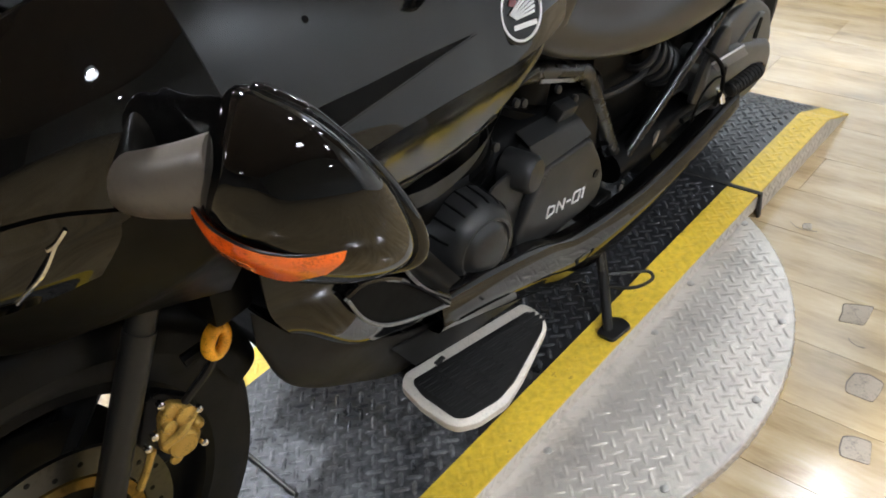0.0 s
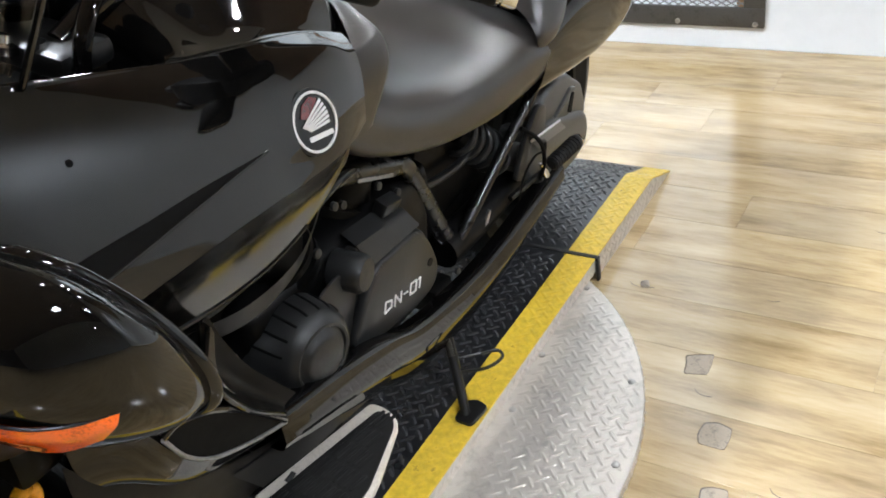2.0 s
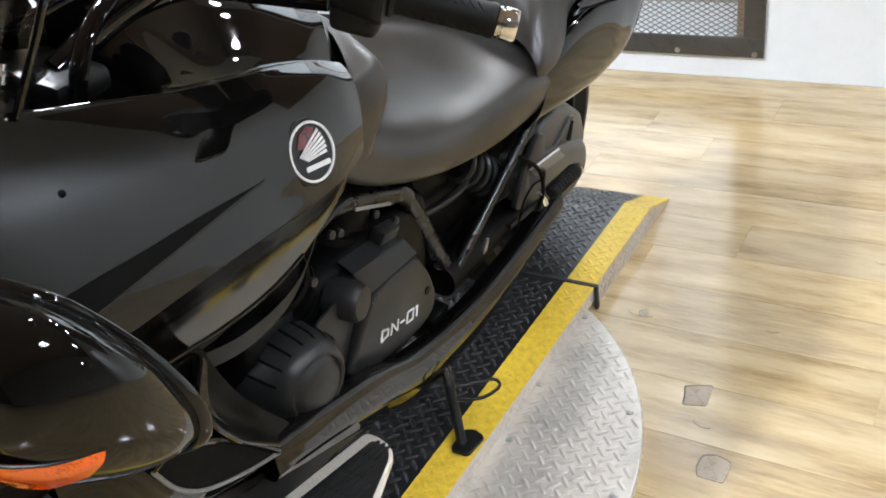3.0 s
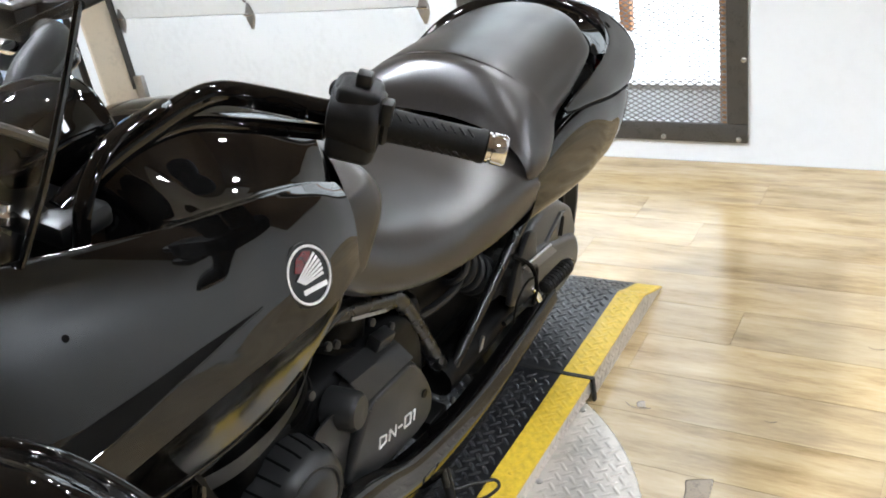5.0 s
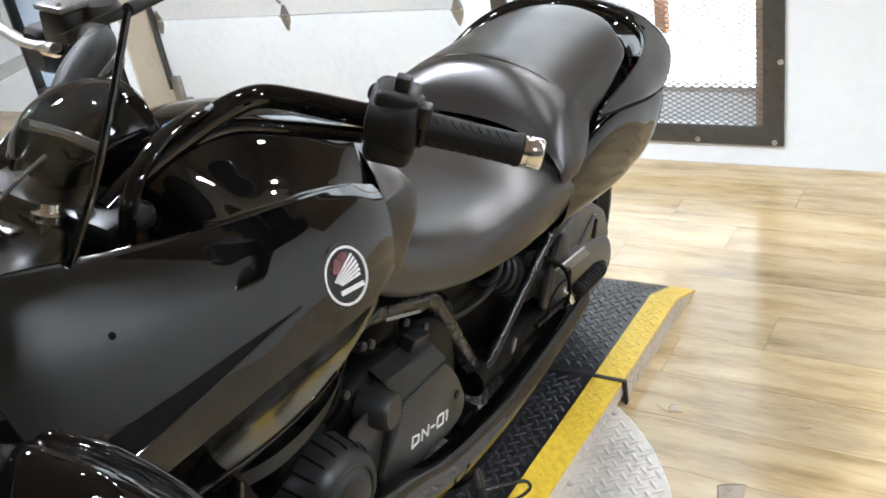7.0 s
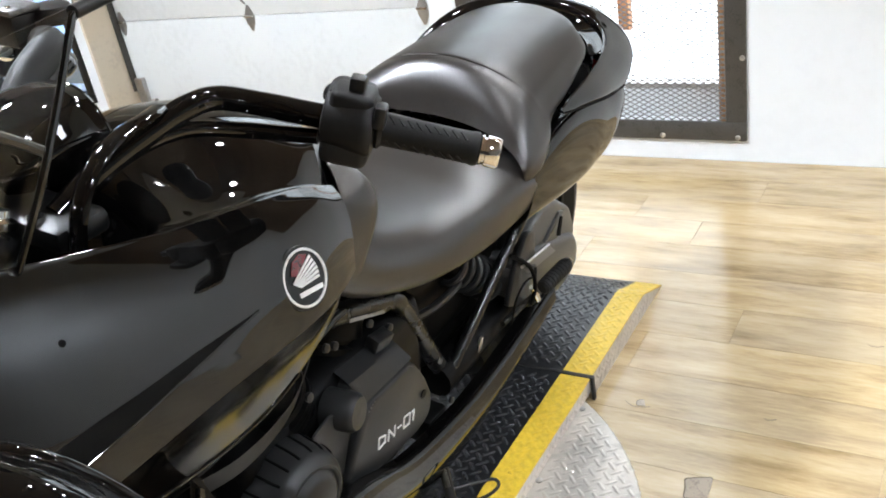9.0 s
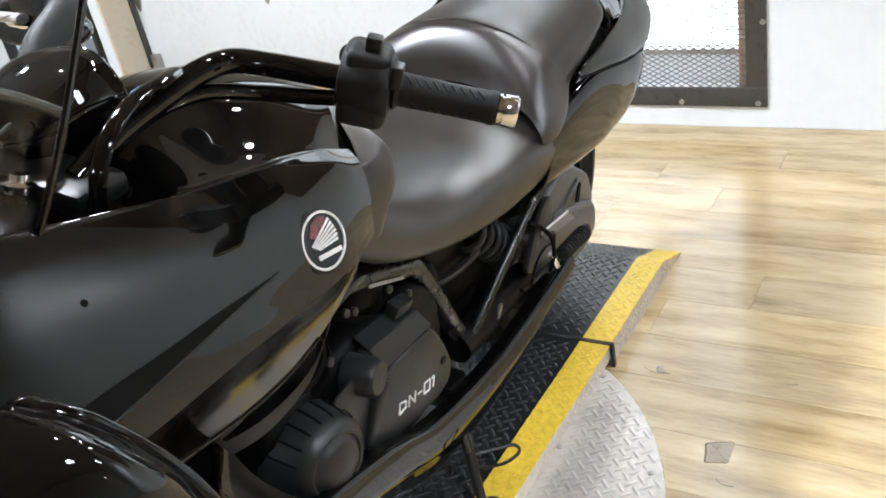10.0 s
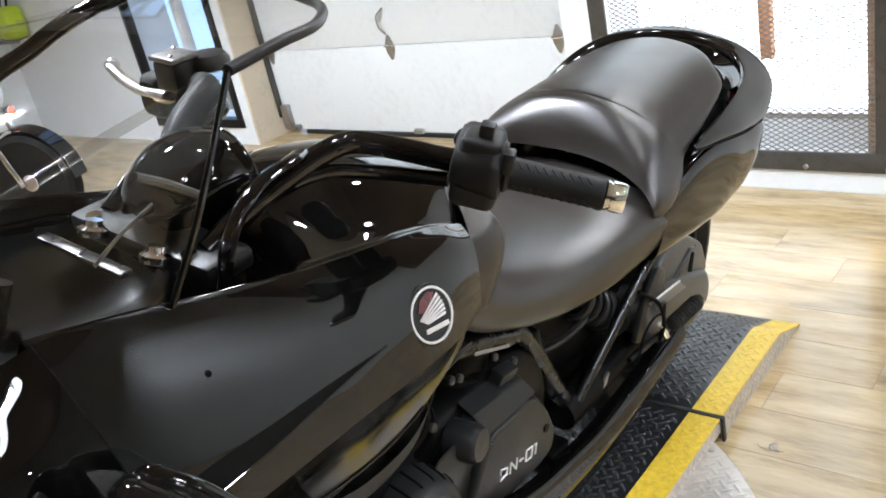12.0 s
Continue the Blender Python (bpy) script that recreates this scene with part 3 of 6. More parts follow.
def tread_part(name, data, material, parent, label):
    me = bpy.data.meshes.new(name)
    me.from_pydata(data[0], [], data[1])
    me.materials.append(material)
    me.polygons.foreach_set("use_smooth", [True] * len(me.polygons))
    me.set_sharp_from_angle(angle=radians(50))
    ob = new(name, me)
    ob.parent = parent
    return tagged(ob, label, kind="stuff")


def strip(x0, x1, y0, y1, steps=1):
    """A flat length of the deck that follows its slope."""
    bm = bmesh.new()
    top = [[bm.verts.new((x0 + (x1 - x0) * k / steps, y, deck_z(x0 + (x1 - x0) * k / steps))) for y in (y0, y1)] for k in range(steps + 1)]
    low = [[bm.verts.new((v.co.x, v.co.y, v.co.z - 0.004)) for v in row] for row in top]
    for k in range(steps):
        bm.faces.new((top[k][0], top[k + 1][0], top[k + 1][1], top[k][1]))
        bm.faces.new((low[k][0], low[k][1], low[k + 1][1], low[k + 1][0]))
        for s in (0, 1):
            bm.faces.new((top[k][s], low[k][s], low[k + 1][s], top[k + 1][s]))
    bm.faces.new((top[0][0], top[0][1], low[0][1], low[0][0]))
    bm.faces.new((top[-1][0], low[-1][0], low[-1][1], top[-1][1]))
    return bm


def deck(name, label, x0, x1, category):
    d = thing(name, label, category)
    y0, y1, _ = DECK
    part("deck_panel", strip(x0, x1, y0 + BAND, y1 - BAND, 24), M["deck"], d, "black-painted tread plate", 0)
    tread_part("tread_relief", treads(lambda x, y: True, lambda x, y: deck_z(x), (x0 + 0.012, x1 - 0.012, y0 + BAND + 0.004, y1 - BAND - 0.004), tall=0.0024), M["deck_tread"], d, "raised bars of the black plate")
    for a, b in ((y0, y0 + BAND), (y1 - BAND, y1)):
        part("edge_stripe", strip(x0, x1, a, b, 24), M["yellow"], d, "worn yellow safety stripe", 0)
        tread_part("stripe_relief", treads(lambda x, y: True, lambda x, y: deck_z(x), (x0 + 0.012, x1 - 0.012, a + 0.006, b - 0.006), tall=0.0011), M["yellow"], d, "raised bars painted yellow")
    for y, s in ((y0, -1), (y1, 1)):
        bm = bmesh.new()
        lo = DISC[3] + 0.001 if x1 < SEAM + 0.01 else 0.0
        pts = [(x0, lo), (x1, lo)] + [(x1 + (x0 - x1) * k / 24, max(lo + 0.0004 * (k + 1), deck_z(x1 + (x0 - x1) * k / 24) - 0.0045)) for k in range(25)]
        for k in (0, 1):
            bm.faces.new([bm.verts.new((x, y - s * (0.0015 + 0.003 * k), z)) for x, z in pts])
        bmesh.ops.recalc_face_normals(bm, faces=bm.faces[:])
        side = part("side_plate", bm, M["alu"], d, "silver tread plate side", 0)
        data = treads(lambda u, v: 0.004 < v - lo and v < deck_z(u) - 0.009, lambda u, v: 0, (x0 + 0.01, x1 - 0.01, -0.02, 0.08))
        tread_part("side_relief", ([(u, y - s * 0.0015 + s * h, v) for u, v, h in data[0]], data[1]), M["alu"], side, "raised bars of the side plate")
    return d


deck("turntable_deck", "black tread-plate deck with worn yellow edges on a turntable", DECK_START, SEAM, "platform")
ramp_ob = deck("loading_ramp", "black tread-plate ramp with yellow edges, sloping at its end", SEAM + 0.008, RAMP_END, "ramp")
part("seam_strip", box(SEAM - 0.002, SEAM + 0.010, DECK[0] - 0.006, DECK[1], DECK[2] - 0.006, DECK[2] + 0.002, 0.001), M["gap"], ramp_ob, "black seam between deck and ramp")
part("seam_strip", box(SEAM - 0.002, SEAM + 0.010, DECK[0] - 0.007, DECK[0] - 0.001, 0.0, DECK[2] + 0.001, 0.001), M["gap"], ramp_ob, "black seam between deck and ramp")

disc = thing("turntable", "round silver tread-plate turntable screwed to the floor", "turntable", (0, 0, 0))
part("disc_plate", lathe([(0.0, DISC[2] - 0.001), (DISC[3] - 0.002, DISC[2]), (DISC[3], DISC[2] - 0.002)], frame_to((DISC[0], DISC[1], 0), (0, 0, 1), (1, 0, 0)), 128), M["alu"], disc, "brushed silver tread plate", 25)
tread_part("tread_relief", treads(lambda x, y: (x - DISC[0]) ** 2 + (y - DISC[1]) ** 2 < (DISC[2] - 0.012) ** 2 and (y < DECK[0] - 0.006 or y > DECK[1] + 0.006), lambda x, y: DISC[3], (DISC[0] - DISC[2], DISC[0] + DISC[2], DISC[1] - DISC[2], DISC[1] + DISC[2]), tall=0.0012), M["alu"], disc, "raised bars of the silver plate")
edge_v, edge_f = treads(lambda u, v: True, lambda u, v: 0, (0, 2 * math.pi * DISC[2], 0.004, DISC[3] - 0.004))
tread_part("rim_relief", ([(DISC[0] + (DISC[2] + h) * math.cos(u / DISC[2]), DISC[1] + (DISC[2] + h) * math.sin(u / DISC[2]), v) for u, v, h in edge_v], edge_f), M["alu"], disc, "raised bars round the rim")
screw = mesh_of("screw", lathe([(0, 0.0075), (0.002, 0.007), (0.0032, 0.004)], frame_to((0, 0, 0), (0, 0, 1), (1, 0, 0)), 12), M["steel"])
for sx, sy in ((0.948, -0.326), (1.194, -0.134), (0.960, -0.136), (0.745, -0.372), (0.80, -0.15), (0.46, -0.15), (0.50, -0.34), (0.30, -0.22)):
    ob = new("screw", screw)
    ob.parent, ob.location = disc, (sx, sy, DISC[3])

# scars in the floor where fittings were taken up
for px, py, sz, turn in ((1.060, -0.418, 0.062, 8), (0.888, -0.497, 0.062, -4), (0.752, -0.535, 0.055, 14), (1.275, -0.236, 0.022, 20), (1.62, -1.25, 0.03, 0), (0.95, -1.16, 0.035, 30)):
    rnd = random.Random(int(px * 1000))
    out = rounded([(sz * 0.5 * a * rnd.uniform(0.75, 1.1), sz * 0.42 * b * rnd.uniform(0.75, 1.1)) for a, b in ((-1, -1), (0.1, -1.1), (1, -0.9), (1.05, 0.2), (0.8, 1), (-0.2, 0.95), (-1, 0.9))], sz * 0.1, 3)
    patch = thing("floor_scar", "small grey worn patch torn in the oak boards", "floor scar", (px, py, 0.0), "floor scars")
    patch.rotation_euler = (0, 0, radians(turn))
    part("edge", plate([(x * 1.06 + 0.0015, y * 1.06 + 0.001) for x, y in out], 0.0006), M["scar_edge"], patch, "dark torn rim", 0)
    part("worn_patch", plate(out, 0.0012), M["scar"], patch, "", 0)


for px, py, turn, size in ((1.266, -0.228, 82, 0.030), (0.984, -0.446, 70, 0.018), (1.30, -0.50, 96, 0.012), (1.62, -0.66, 88, 0.016), (0.80, -0.62, 60, 0.014)):
    mark = thing("floor_scratch", "thin dark gouge in the oak boards", "scratch", (px, py, 0.0), "floor scratches")
    mark.rotation_euler = (0, 0, radians(turn))
    part("gouge", tube([(-size, -size * 0.25, 0.0002), (-size * 0.3, size * 0.1, 0.0003), (size * 0.4, size * 0.12, 0.0003), (size, -size * 0.2, 0.0002)], 0.0012, 14, 6, 0.4, 0.4), M["scar_edge"], mark)


# ---- the motorcycle: built upright round its own middle plane, front to -x, leaning on its side stand ----
bike = thing("motorcycle", "gloss black cruiser motorcycle leaning on its side stand", "motorcycle", (0, 0.136, 0.057))
bike.rotation_euler = (radians(10), 0, 0)


def B(name, bm, mat, label="", parent=None, smooth=40):
    return part(name, bm, M[mat], parent or bike, label, smooth)


def pull(p):
    """Draws the front of the body a little further in, away from the rider's left hand."""
    k = float(np.interp(p[0], (-0.4, 0.1, 0.3, 0.4, 0.5), (0.05, 0.05, 0.037, 0.013, 0.0)))
    q = Vector((p[0], -abs(p[1]), p[2]))
    q += (q - Vector((-0.22, -0.75, 1.335))) * k * min(1.0, abs(p[1]) / 0.1)
    return (q.x, q.y if p[1] <= 0 else -q.y, q.z)


# the tank shell: both flanks and the dome between them in one moulding
RIDGE = [(-0.014, -0.203, 1.005), (0.014, -0.205, 1.001), (0.073, -0.204, 0.984), (0.120, -0.203, 0.966), (0.187, -0.200, 0.940), (0.262, -0.192, 0.924), (0.410, -0.171, 0.875), (0.537, -0.152, 0.826)]
CREASE = [(0.004, -0.286, 0.836), (0.033, -0.285, 0.832), (0.110, -0.282, 0.824), (0.180, -0.276, 0.814), (0.265, -0.263, 0.797), (0.345, -0.247, 0.777), (0.420, -0.230, 0.758), (0.500, -0.203, 0.748)]
LOWER = [(0.004, -0.222, 0.730), (0.06, -0.221, 0.722), (0.140, -0.217, 0.706), (0.215, -0.212, 0.682), (0.290, -0.206, 0.670), (0.370, -0.200, 0.673), (0.430, -0.199, 0.688), (0.468, -0.196, 0.712)]
STATIONS = (-0.014, 0.032, 0.080, 0.140, 0.205, 0.246, 0.272, 0.320, 0.375, 0.435, 0.490, 0.537)


def evened(row, order=4):
    """A row of points drawn again as one fair curve at the stations."""
    r = np.array(row)
    py, pz = np.polyfit(r[:, 0], r[:, 1], order), np.polyfit(r[:, 0], r[:, 2], order)
    f = (np.array(STATIONS) - STATIONS[0]) / (STATIONS[-1] - STATIONS[0])
    return [(x, float(np.polyval(py, x)), float(np.polyval(pz, x))) for x in r[0, 0] + f * (r[-1, 0] - r[0, 0])]


RIDGE, CREASE, LOWER = evened(RIDGE), evened(CREASE), evened(LOWER)
LOWER = [tuple(Vector(p).lerp(Vector((-0.22, -0.75, 1.335)), w)) for p, w in zip(LOWER, (0.030, 0.030, 0.030, 0.030, 0.029, 0.028, 0.027, 0.025, 0.021, 0.016, 0.010, 0.004))]
SWELL = {0.17: (0.0050, 0.0050, 0.0052, 0.0056, 0.0062, 0.0070, 0.0085, 0.0100, 0.0108, 0.0112, 0.0110, 0.0095), 0.40: (0.0088, 0.0088, 0.0092, 0.0098, 0.0104, 0.0112, 0.0124, 0.0136, 0.0145, 0.0148, 0.0143, 0.0124), 0.66: (0.0072, 0.0072, 0.0072, 0.0074, 0.0077, 0.0080, 0.0086, 0.0092, 0.0098, 0.0100, 0.0098, 0.0090), 0.86: (0.0034, 0.0034, 0.0034, 0.0034, 0.0034, 0.0034, 0.0035, 0.0036, 0.0038, 0.0040, 0.0041, 0.0040)}


def between(t):
    """A row t of the way from the ridge to the crease, swelling outwards."""
    return [tuple(Vector(p).lerp(Vector(q), t) + Vector((0.0, -w * 0.88, w * 0.48))) for p, q, w in zip(RIDGE, CREASE, SWELL[t])]


FLANK = [RIDGE, between(0.17), between(0.40), between(0.66), between(0.86), CREASE]
INNER = [(x, y + 0.05, z + 0.012) for x, y, z in LOWER]
# inner rows: a rolled lip, then down into the cockpit at the front and up over the dome behind it
LIP = [(x, y + 0.005, z + 0.0012) for x, y, z in RIDGE]
VALLEY = [(x, y + 0.022, z - d) if k < 5 else (x, y + 0.016, z - 0.0015) for k, ((x, y, z), d) in enumerate(zip(RIDGE, (0.020, 0.022, 0.026, 0.026, 0.022, 0, 0, 0, 0, 0, 0, 0)))]
HOLLOW = (0.890, 0.874, 0.858, 0.845, 0.842, 0.878)     # floor of the cockpit ahead of the dome


def crown(x):
    """The height of the dome along its middle line."""
    return 0.950 - 0.87 * max(0.0, x - 0.305) ** 2 - 1.6 * max(0.0, 0.305 - x) ** 2


def dome_row(f):
    """A row over the dome, f of the way from its middle to the valley."""
    row = []
    for k, (vx, vy, vz) in enumerate(VALLEY):
        x = vx + 0.076 * (1 - f * f) * (k / 11) ** 3
        u = max(0.0, (k - 7) / 4)       # the trough beside the dome fades out towards the back
        fall = (1 - u) * (1 - math.cos(math.pi * f ** 1.35)) / 2 + u * f ** 2.1
        row.append((x, vy * f, HOLLOW[k] + (vz - HOLLOW[k]) * f ** 5) if k < 6 else (x, vy * f, crown(x) - (crown(x) - vz) * fall))
    return row


DOME = [dome_row(f) for f in (0.94, 0.84, 0.70, 0.54, 0.36, 0.18, 0.0)]
MIDDLE = [tuple(Vector(c).lerp(Vector(l), 0.45) + Vector((0, 0.005, 0.0))) for c, l in zip(CREASE, LOWER)]
skirt_rows = [INNER, LOWER, MIDDLE, CREASE]
shell_rows = FLANK[::-1] + [LIP, VALLEY] + DOME
plain = skin(shell_rows, 72, 90)
PANEL = np.array([tuple(v.co) for v in plain.verts if v.co.z > 0.75 and v.co.y < -0.195])
plain.free()
FRONT = [tuple(pull(r[0])) for r in FLANK]
shell_rows = [[pull(p) for p in r] for r in shell_rows]
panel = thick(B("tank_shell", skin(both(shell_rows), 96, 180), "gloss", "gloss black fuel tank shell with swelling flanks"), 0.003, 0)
skirt_rows = [[pull(p) for p in r] for r in skirt_rows]
for rows in (skirt_rows, flipped(skirt_rows)):
    thick(part("skirt", skin(rows, 72, 30, (1,)), M["skirt"], panel, "satin black underside of the flank"), 0.002, 0)
panel.data.materials.append(M["dark"])      # dull near-black puts the cockpit hollow's shade into its colour
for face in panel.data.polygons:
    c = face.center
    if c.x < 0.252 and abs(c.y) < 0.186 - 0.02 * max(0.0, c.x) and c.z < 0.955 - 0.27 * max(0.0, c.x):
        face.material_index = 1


def on_panel(x, z, out=0.0018):
    """The place on the left flank at x and z, a little proud of it."""
    d = (PANEL[:, 0] - x) ** 2 + (PANEL[:, 2] - z) ** 2
    k = np.argsort(d)[:4]
    w = 1 / (d[k] + 1e-6)
    px_, py_, pz_ = pull((x, float((PANEL[k, 1] * w).sum() / w.sum()), z))
    return (px_, py_ - out, pz_)


# a black patch for the shade of the tapered slot, and a small fastener
slot_top = [on_panel(x, z, 0.0022) for x, z in ((0.010, 0.8805), (0.045, 0.8780), (0.082, 0.8742), (0.126, 0.8676), (0.192, 0.8570), (0.245, 0.8462), (0.2885, 0.8366))]
slot_low = [on_panel(x, z, 0.0022) for x, z in ((0.025, 0.8560), (0.058, 0.8545), (0.090, 0.8535), (0.134, 0.8512), (0.188, 0.8473), (0.243, 0.8418), (0.2890, 0.8358))]
slot_mid = [tuple((Vector(p) + Vector(q)) / 2 + Vector((0, -0.0004, 0))) for p, q in zip(slot_top, slot_low)]
B("slot_shade", skin([slot_top, slot_mid, slot_low], 40, 6), "void", "black tapered patch for the shaded slot in the flank")
B("slot_lip", tube([Vector(p) + Vector((0, 0.001, 0)) for p in slot_low], 0.0016, 40, 8), "gloss", "gloss lower lip of the slot")
B("fastener", lathe([(0, 0.0034), (0.002, 0.0030), (0.003, 0.001)], frame_to(on_panel(0.093, 0.929, 0.001), (-0.1, -0.85, 0.5), (0, 0, 1)), 14), "void", "small dark fastener")

B("lower_lip", tube([(x, y - 0.001, z) for x, y, z in map(pull, LOWER[2:10])], 0.0026, 50, 8), "gloss", "gloss rolled lower edge of the flank")
# near-black strip; its colour is the shade beneath the flank
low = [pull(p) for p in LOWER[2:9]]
B("flank_shade_strip", skin([[(x, y + 0.004, z - 0.002) for x, y, z in low], [(x + 0.004, y + 0.010, z - 0.020 * w) for (x, y, z), w in zip(low, (0.3, 0.8, 1, 1, 0.9, 0.6, 0.2))]], 40, 5), "dark", "near-black strip for the shade below the flank")

# rounded rear end of the tank shell, down to the saddle
def rear_row(side, quarter, half, middle, wrap=None):
    row = ([wrap] if wrap else []) + [side, quarter, half]
    return row + [middle] + [(x, -y, z) for x, y, z in reversed(row)]


E0 = [r[-1] for r in (RIDGE, LIP, VALLEY, *DOME)]
E0 += [(x, -y, z) for x, y, z in reversed(E0[:-1])]
E1 = [(x + 0.010, y * 1.01, z - 0.018) for x, y, z in E0]
thick(B("tank_rim", skin([E0, E1], 40, 5), "gloss", "narrow gloss black rear rim of the tank"), 0.002, 0)
P1 = rear_row((0.550, -0.153, 0.806), (0.585, -0.108, 0.830), (0.612, -0.054, 0.840), (0.622, 0.0, 0.844), (0.520, -0.150, 0.810))
P2 = rear_row((0.592, -0.162, 0.806), (0.612, -0.120, 0.820), (0.640, -0.060, 0.822), (0.650, 0.0, 0.822), (0.520, -0.163, 0.790))
P3 = rear_row((0.600, -0.171, 0.768), (0.630, -0.120, 0.770), (0.662, -0.060, 0.770), (0.672, 0.0, 0.770), (0.515, -0.172, 0.750))
P4 = rear_row((0.562, -0.170, 0.705), (0.610, -0.125, 0.715), (0.640, -0.060, 0.720), (0.650, 0.0, 0.720), (0.510, -0.166, 0.700))
thick(B("tank_tail", skin([P1, P2, P3, P4], 52, 24), "vinyl", "dark rubbery pad between tank and saddle"), 0.003, 0)

# badge on the side panel: ring, enamel field and plain bars
near = np.array([pull(p) for p in PANEL[np.hypot(PANEL[:, 0] - 0.3745, PANEL[:, 2] - 0.8165) < 0.036]])
mid = near.mean(axis=0)
bn = Vector(np.linalg.svd(near - mid)[2][2])
bn = bn if bn.y < 0 else -bn
bn = (bn + Vector((-0.17, -0.90, 0.40)) * 1.3).normalized()
high = max(Vector(p - mid).dot(bn) for p in near)
bc = Vector(on_panel(0.3745, 0.8165, 0.0))
bc += bn * (Vector(mid).dot(bn) + high * 0.5 - bc.dot(bn))
bx = Vector((0.95, 0.0, -0.06))
bm4 = frame_to(bc, bx - bn * bx.dot(bn), bn)
badge = B("badge", lathe([(0.000, 0.0345), (0.0030, 0.0345), (0.0038, 0.0325), (0.0038, 0.0305), (0.0026, 0.0300)], bm4 @ frame_to((0, 0, 0), (0, 0, 1), (1, 0, 0)), 48), "satin", "round black badge with a pale ring")
for nm, prof, mt, lb in (("ring", [(0.0030, 0.0318), (0.0047, 0.0312), (0.0047, 0.0290), (0.0030, 0.0286)], "label", "pale metal ring"), ("field", [(0.0028, 0.0288), (0.0034, 0.0284)], "gloss", "black enamel field")):
    part(nm, lathe(prof, bm4 @ frame_to((0, 0, 0), (0, 0, 1), (1, 0, 0)), 48), M[mt], badge, lb)
part("wing_root", plate([(-0.018, 0.010), (-0.010, 0.022), (0.002, 0.026), (0.012, 0.022), (0.004, 0.010), (-0.006, 0.004)], 0.0006, 0.0, bm4 @ pose(0.000, 0.000, 0.0038, 0, 0, 0)), M["maroon"], badge, "dark maroon patch", 0)
for k in range(6):
    u = k / 5
    root, tip = Vector((-0.019 + 0.008 * u, 0.001 - 0.007 * u)), Vector((0.0155 + 0.0045 * math.sin(u * 2.4), 0.0185 - 0.0240 * u))
    side = (tip - root).orthogonal().normalized()
    part("wing_bar", plate([tuple(root - side * 0.0007), tuple(root + side * 0.0007), tuple(tip + side * 0.0016), tuple(tip - side * 0.0016)][::-1], 0.001, 0.0, bm4 @ pose(0, 0, 0.0042, 0, 0, 0)), M["label"], badge, "silver bar", 0)
part("name_bar", plate(rounded([(-0.0175, -0.0026), (0.0175, -0.0026), (0.0175, 0.0026), (-0.0175, 0.0026)], 0.001), 0.001, 0.0, bm4 @ pose(0.0025, -0.0155, 0.0034, 0, 0, -5)), M["label"], badge, "silver bar", 0)

# nose cowl ahead of the side panels
N_R = [(-0.034, -0.200, 1.006), (-0.10, -0.185, 0.985), (-0.20, -0.145, 0.935), (-0.30, -0.090, 0.865), (-0.38, 0.0, 0.800)]
N_U = [(-0.024, -0.236, 0.955), (-0.09, -0.233, 0.944), (-0.185, -0.190, 0.894), (-0.285, -0.116, 0.832), (-0.37, 0.0, 0.775)]
N_M = [(-0.016, -0.268, 0.895), (-0.075, -0.260, 0.868), (-0.165, -0.208, 0.822), (-0.255, -0.122, 0.772), (-0.33, 0.0, 0.740)]
N_C = [(-0.012, -0.286, 0.836), (-0.055, -0.222, 0.752), (-0.134, -0.148, 0.697), (-0.193, -0.064, 0.664), (-0.230, 0.0, 0.655)]
N_L = [(0.020, -0.182, 0.666), (-0.050, -0.142, 0.662), (-0.093, -0.112, 0.653), (-0.122, -0.080, 0.651), (-0.140, 0.0, 0.655)]
nose = [[] for _ in range(6)]
for j in range(5):
    fine = spline([N_R[j], N_U[j], N_M[j], N_C[j]], 101)
    for k, f in enumerate((0, 17, 40, 66, 86, 100)):
        nose[k].append(tuple(Vector(FRONT[k]) + Vector((0.0022, -0.0022, 0.0012))) if j == 0 else pull(fine[f]))
nose.append([pull(p) for p in N_L])
for rows in (nose, flipped(nose)):
    cowl = thick(B("nose_cowl", skin(rows[:4], 40, 30), "gloss", "gloss black nose cowl"), 0.0012, 0)
    # lower cowl in a near-black that holds the shade of its underside
    thick(part("chin", skin(rows[3:], 40, 24, (2,)), M["dark"], cowl, "cowl chin in dull black for its shaded underside"), 0.0012, 0)
B("cowl_seam", tube([Vector(r) + Vector((0.0030, -0.0008, 0.0004)) for r in FRONT], 0.0011, 40, 8), "void", "dark seam between cowl and tank shell")
# dark headlamp lens let into the nose
NOSE = np.array([v.co for nm in ("nose_cowl", "chin") for v in bpy.data.objects[nm].data.vertices if v.co.y < 0])


def on_nose(x, z, out=0.002):
    d = (NOSE[:, 0] - x) ** 2 + (NOSE[:, 2] - z) ** 2
    k = np.argsort(d)[:4]
    w = 1 / (d[k] + 1e-6)
    return (x, float((NOSE[k, 1] * w).sum() / w.sum()) - out, z)


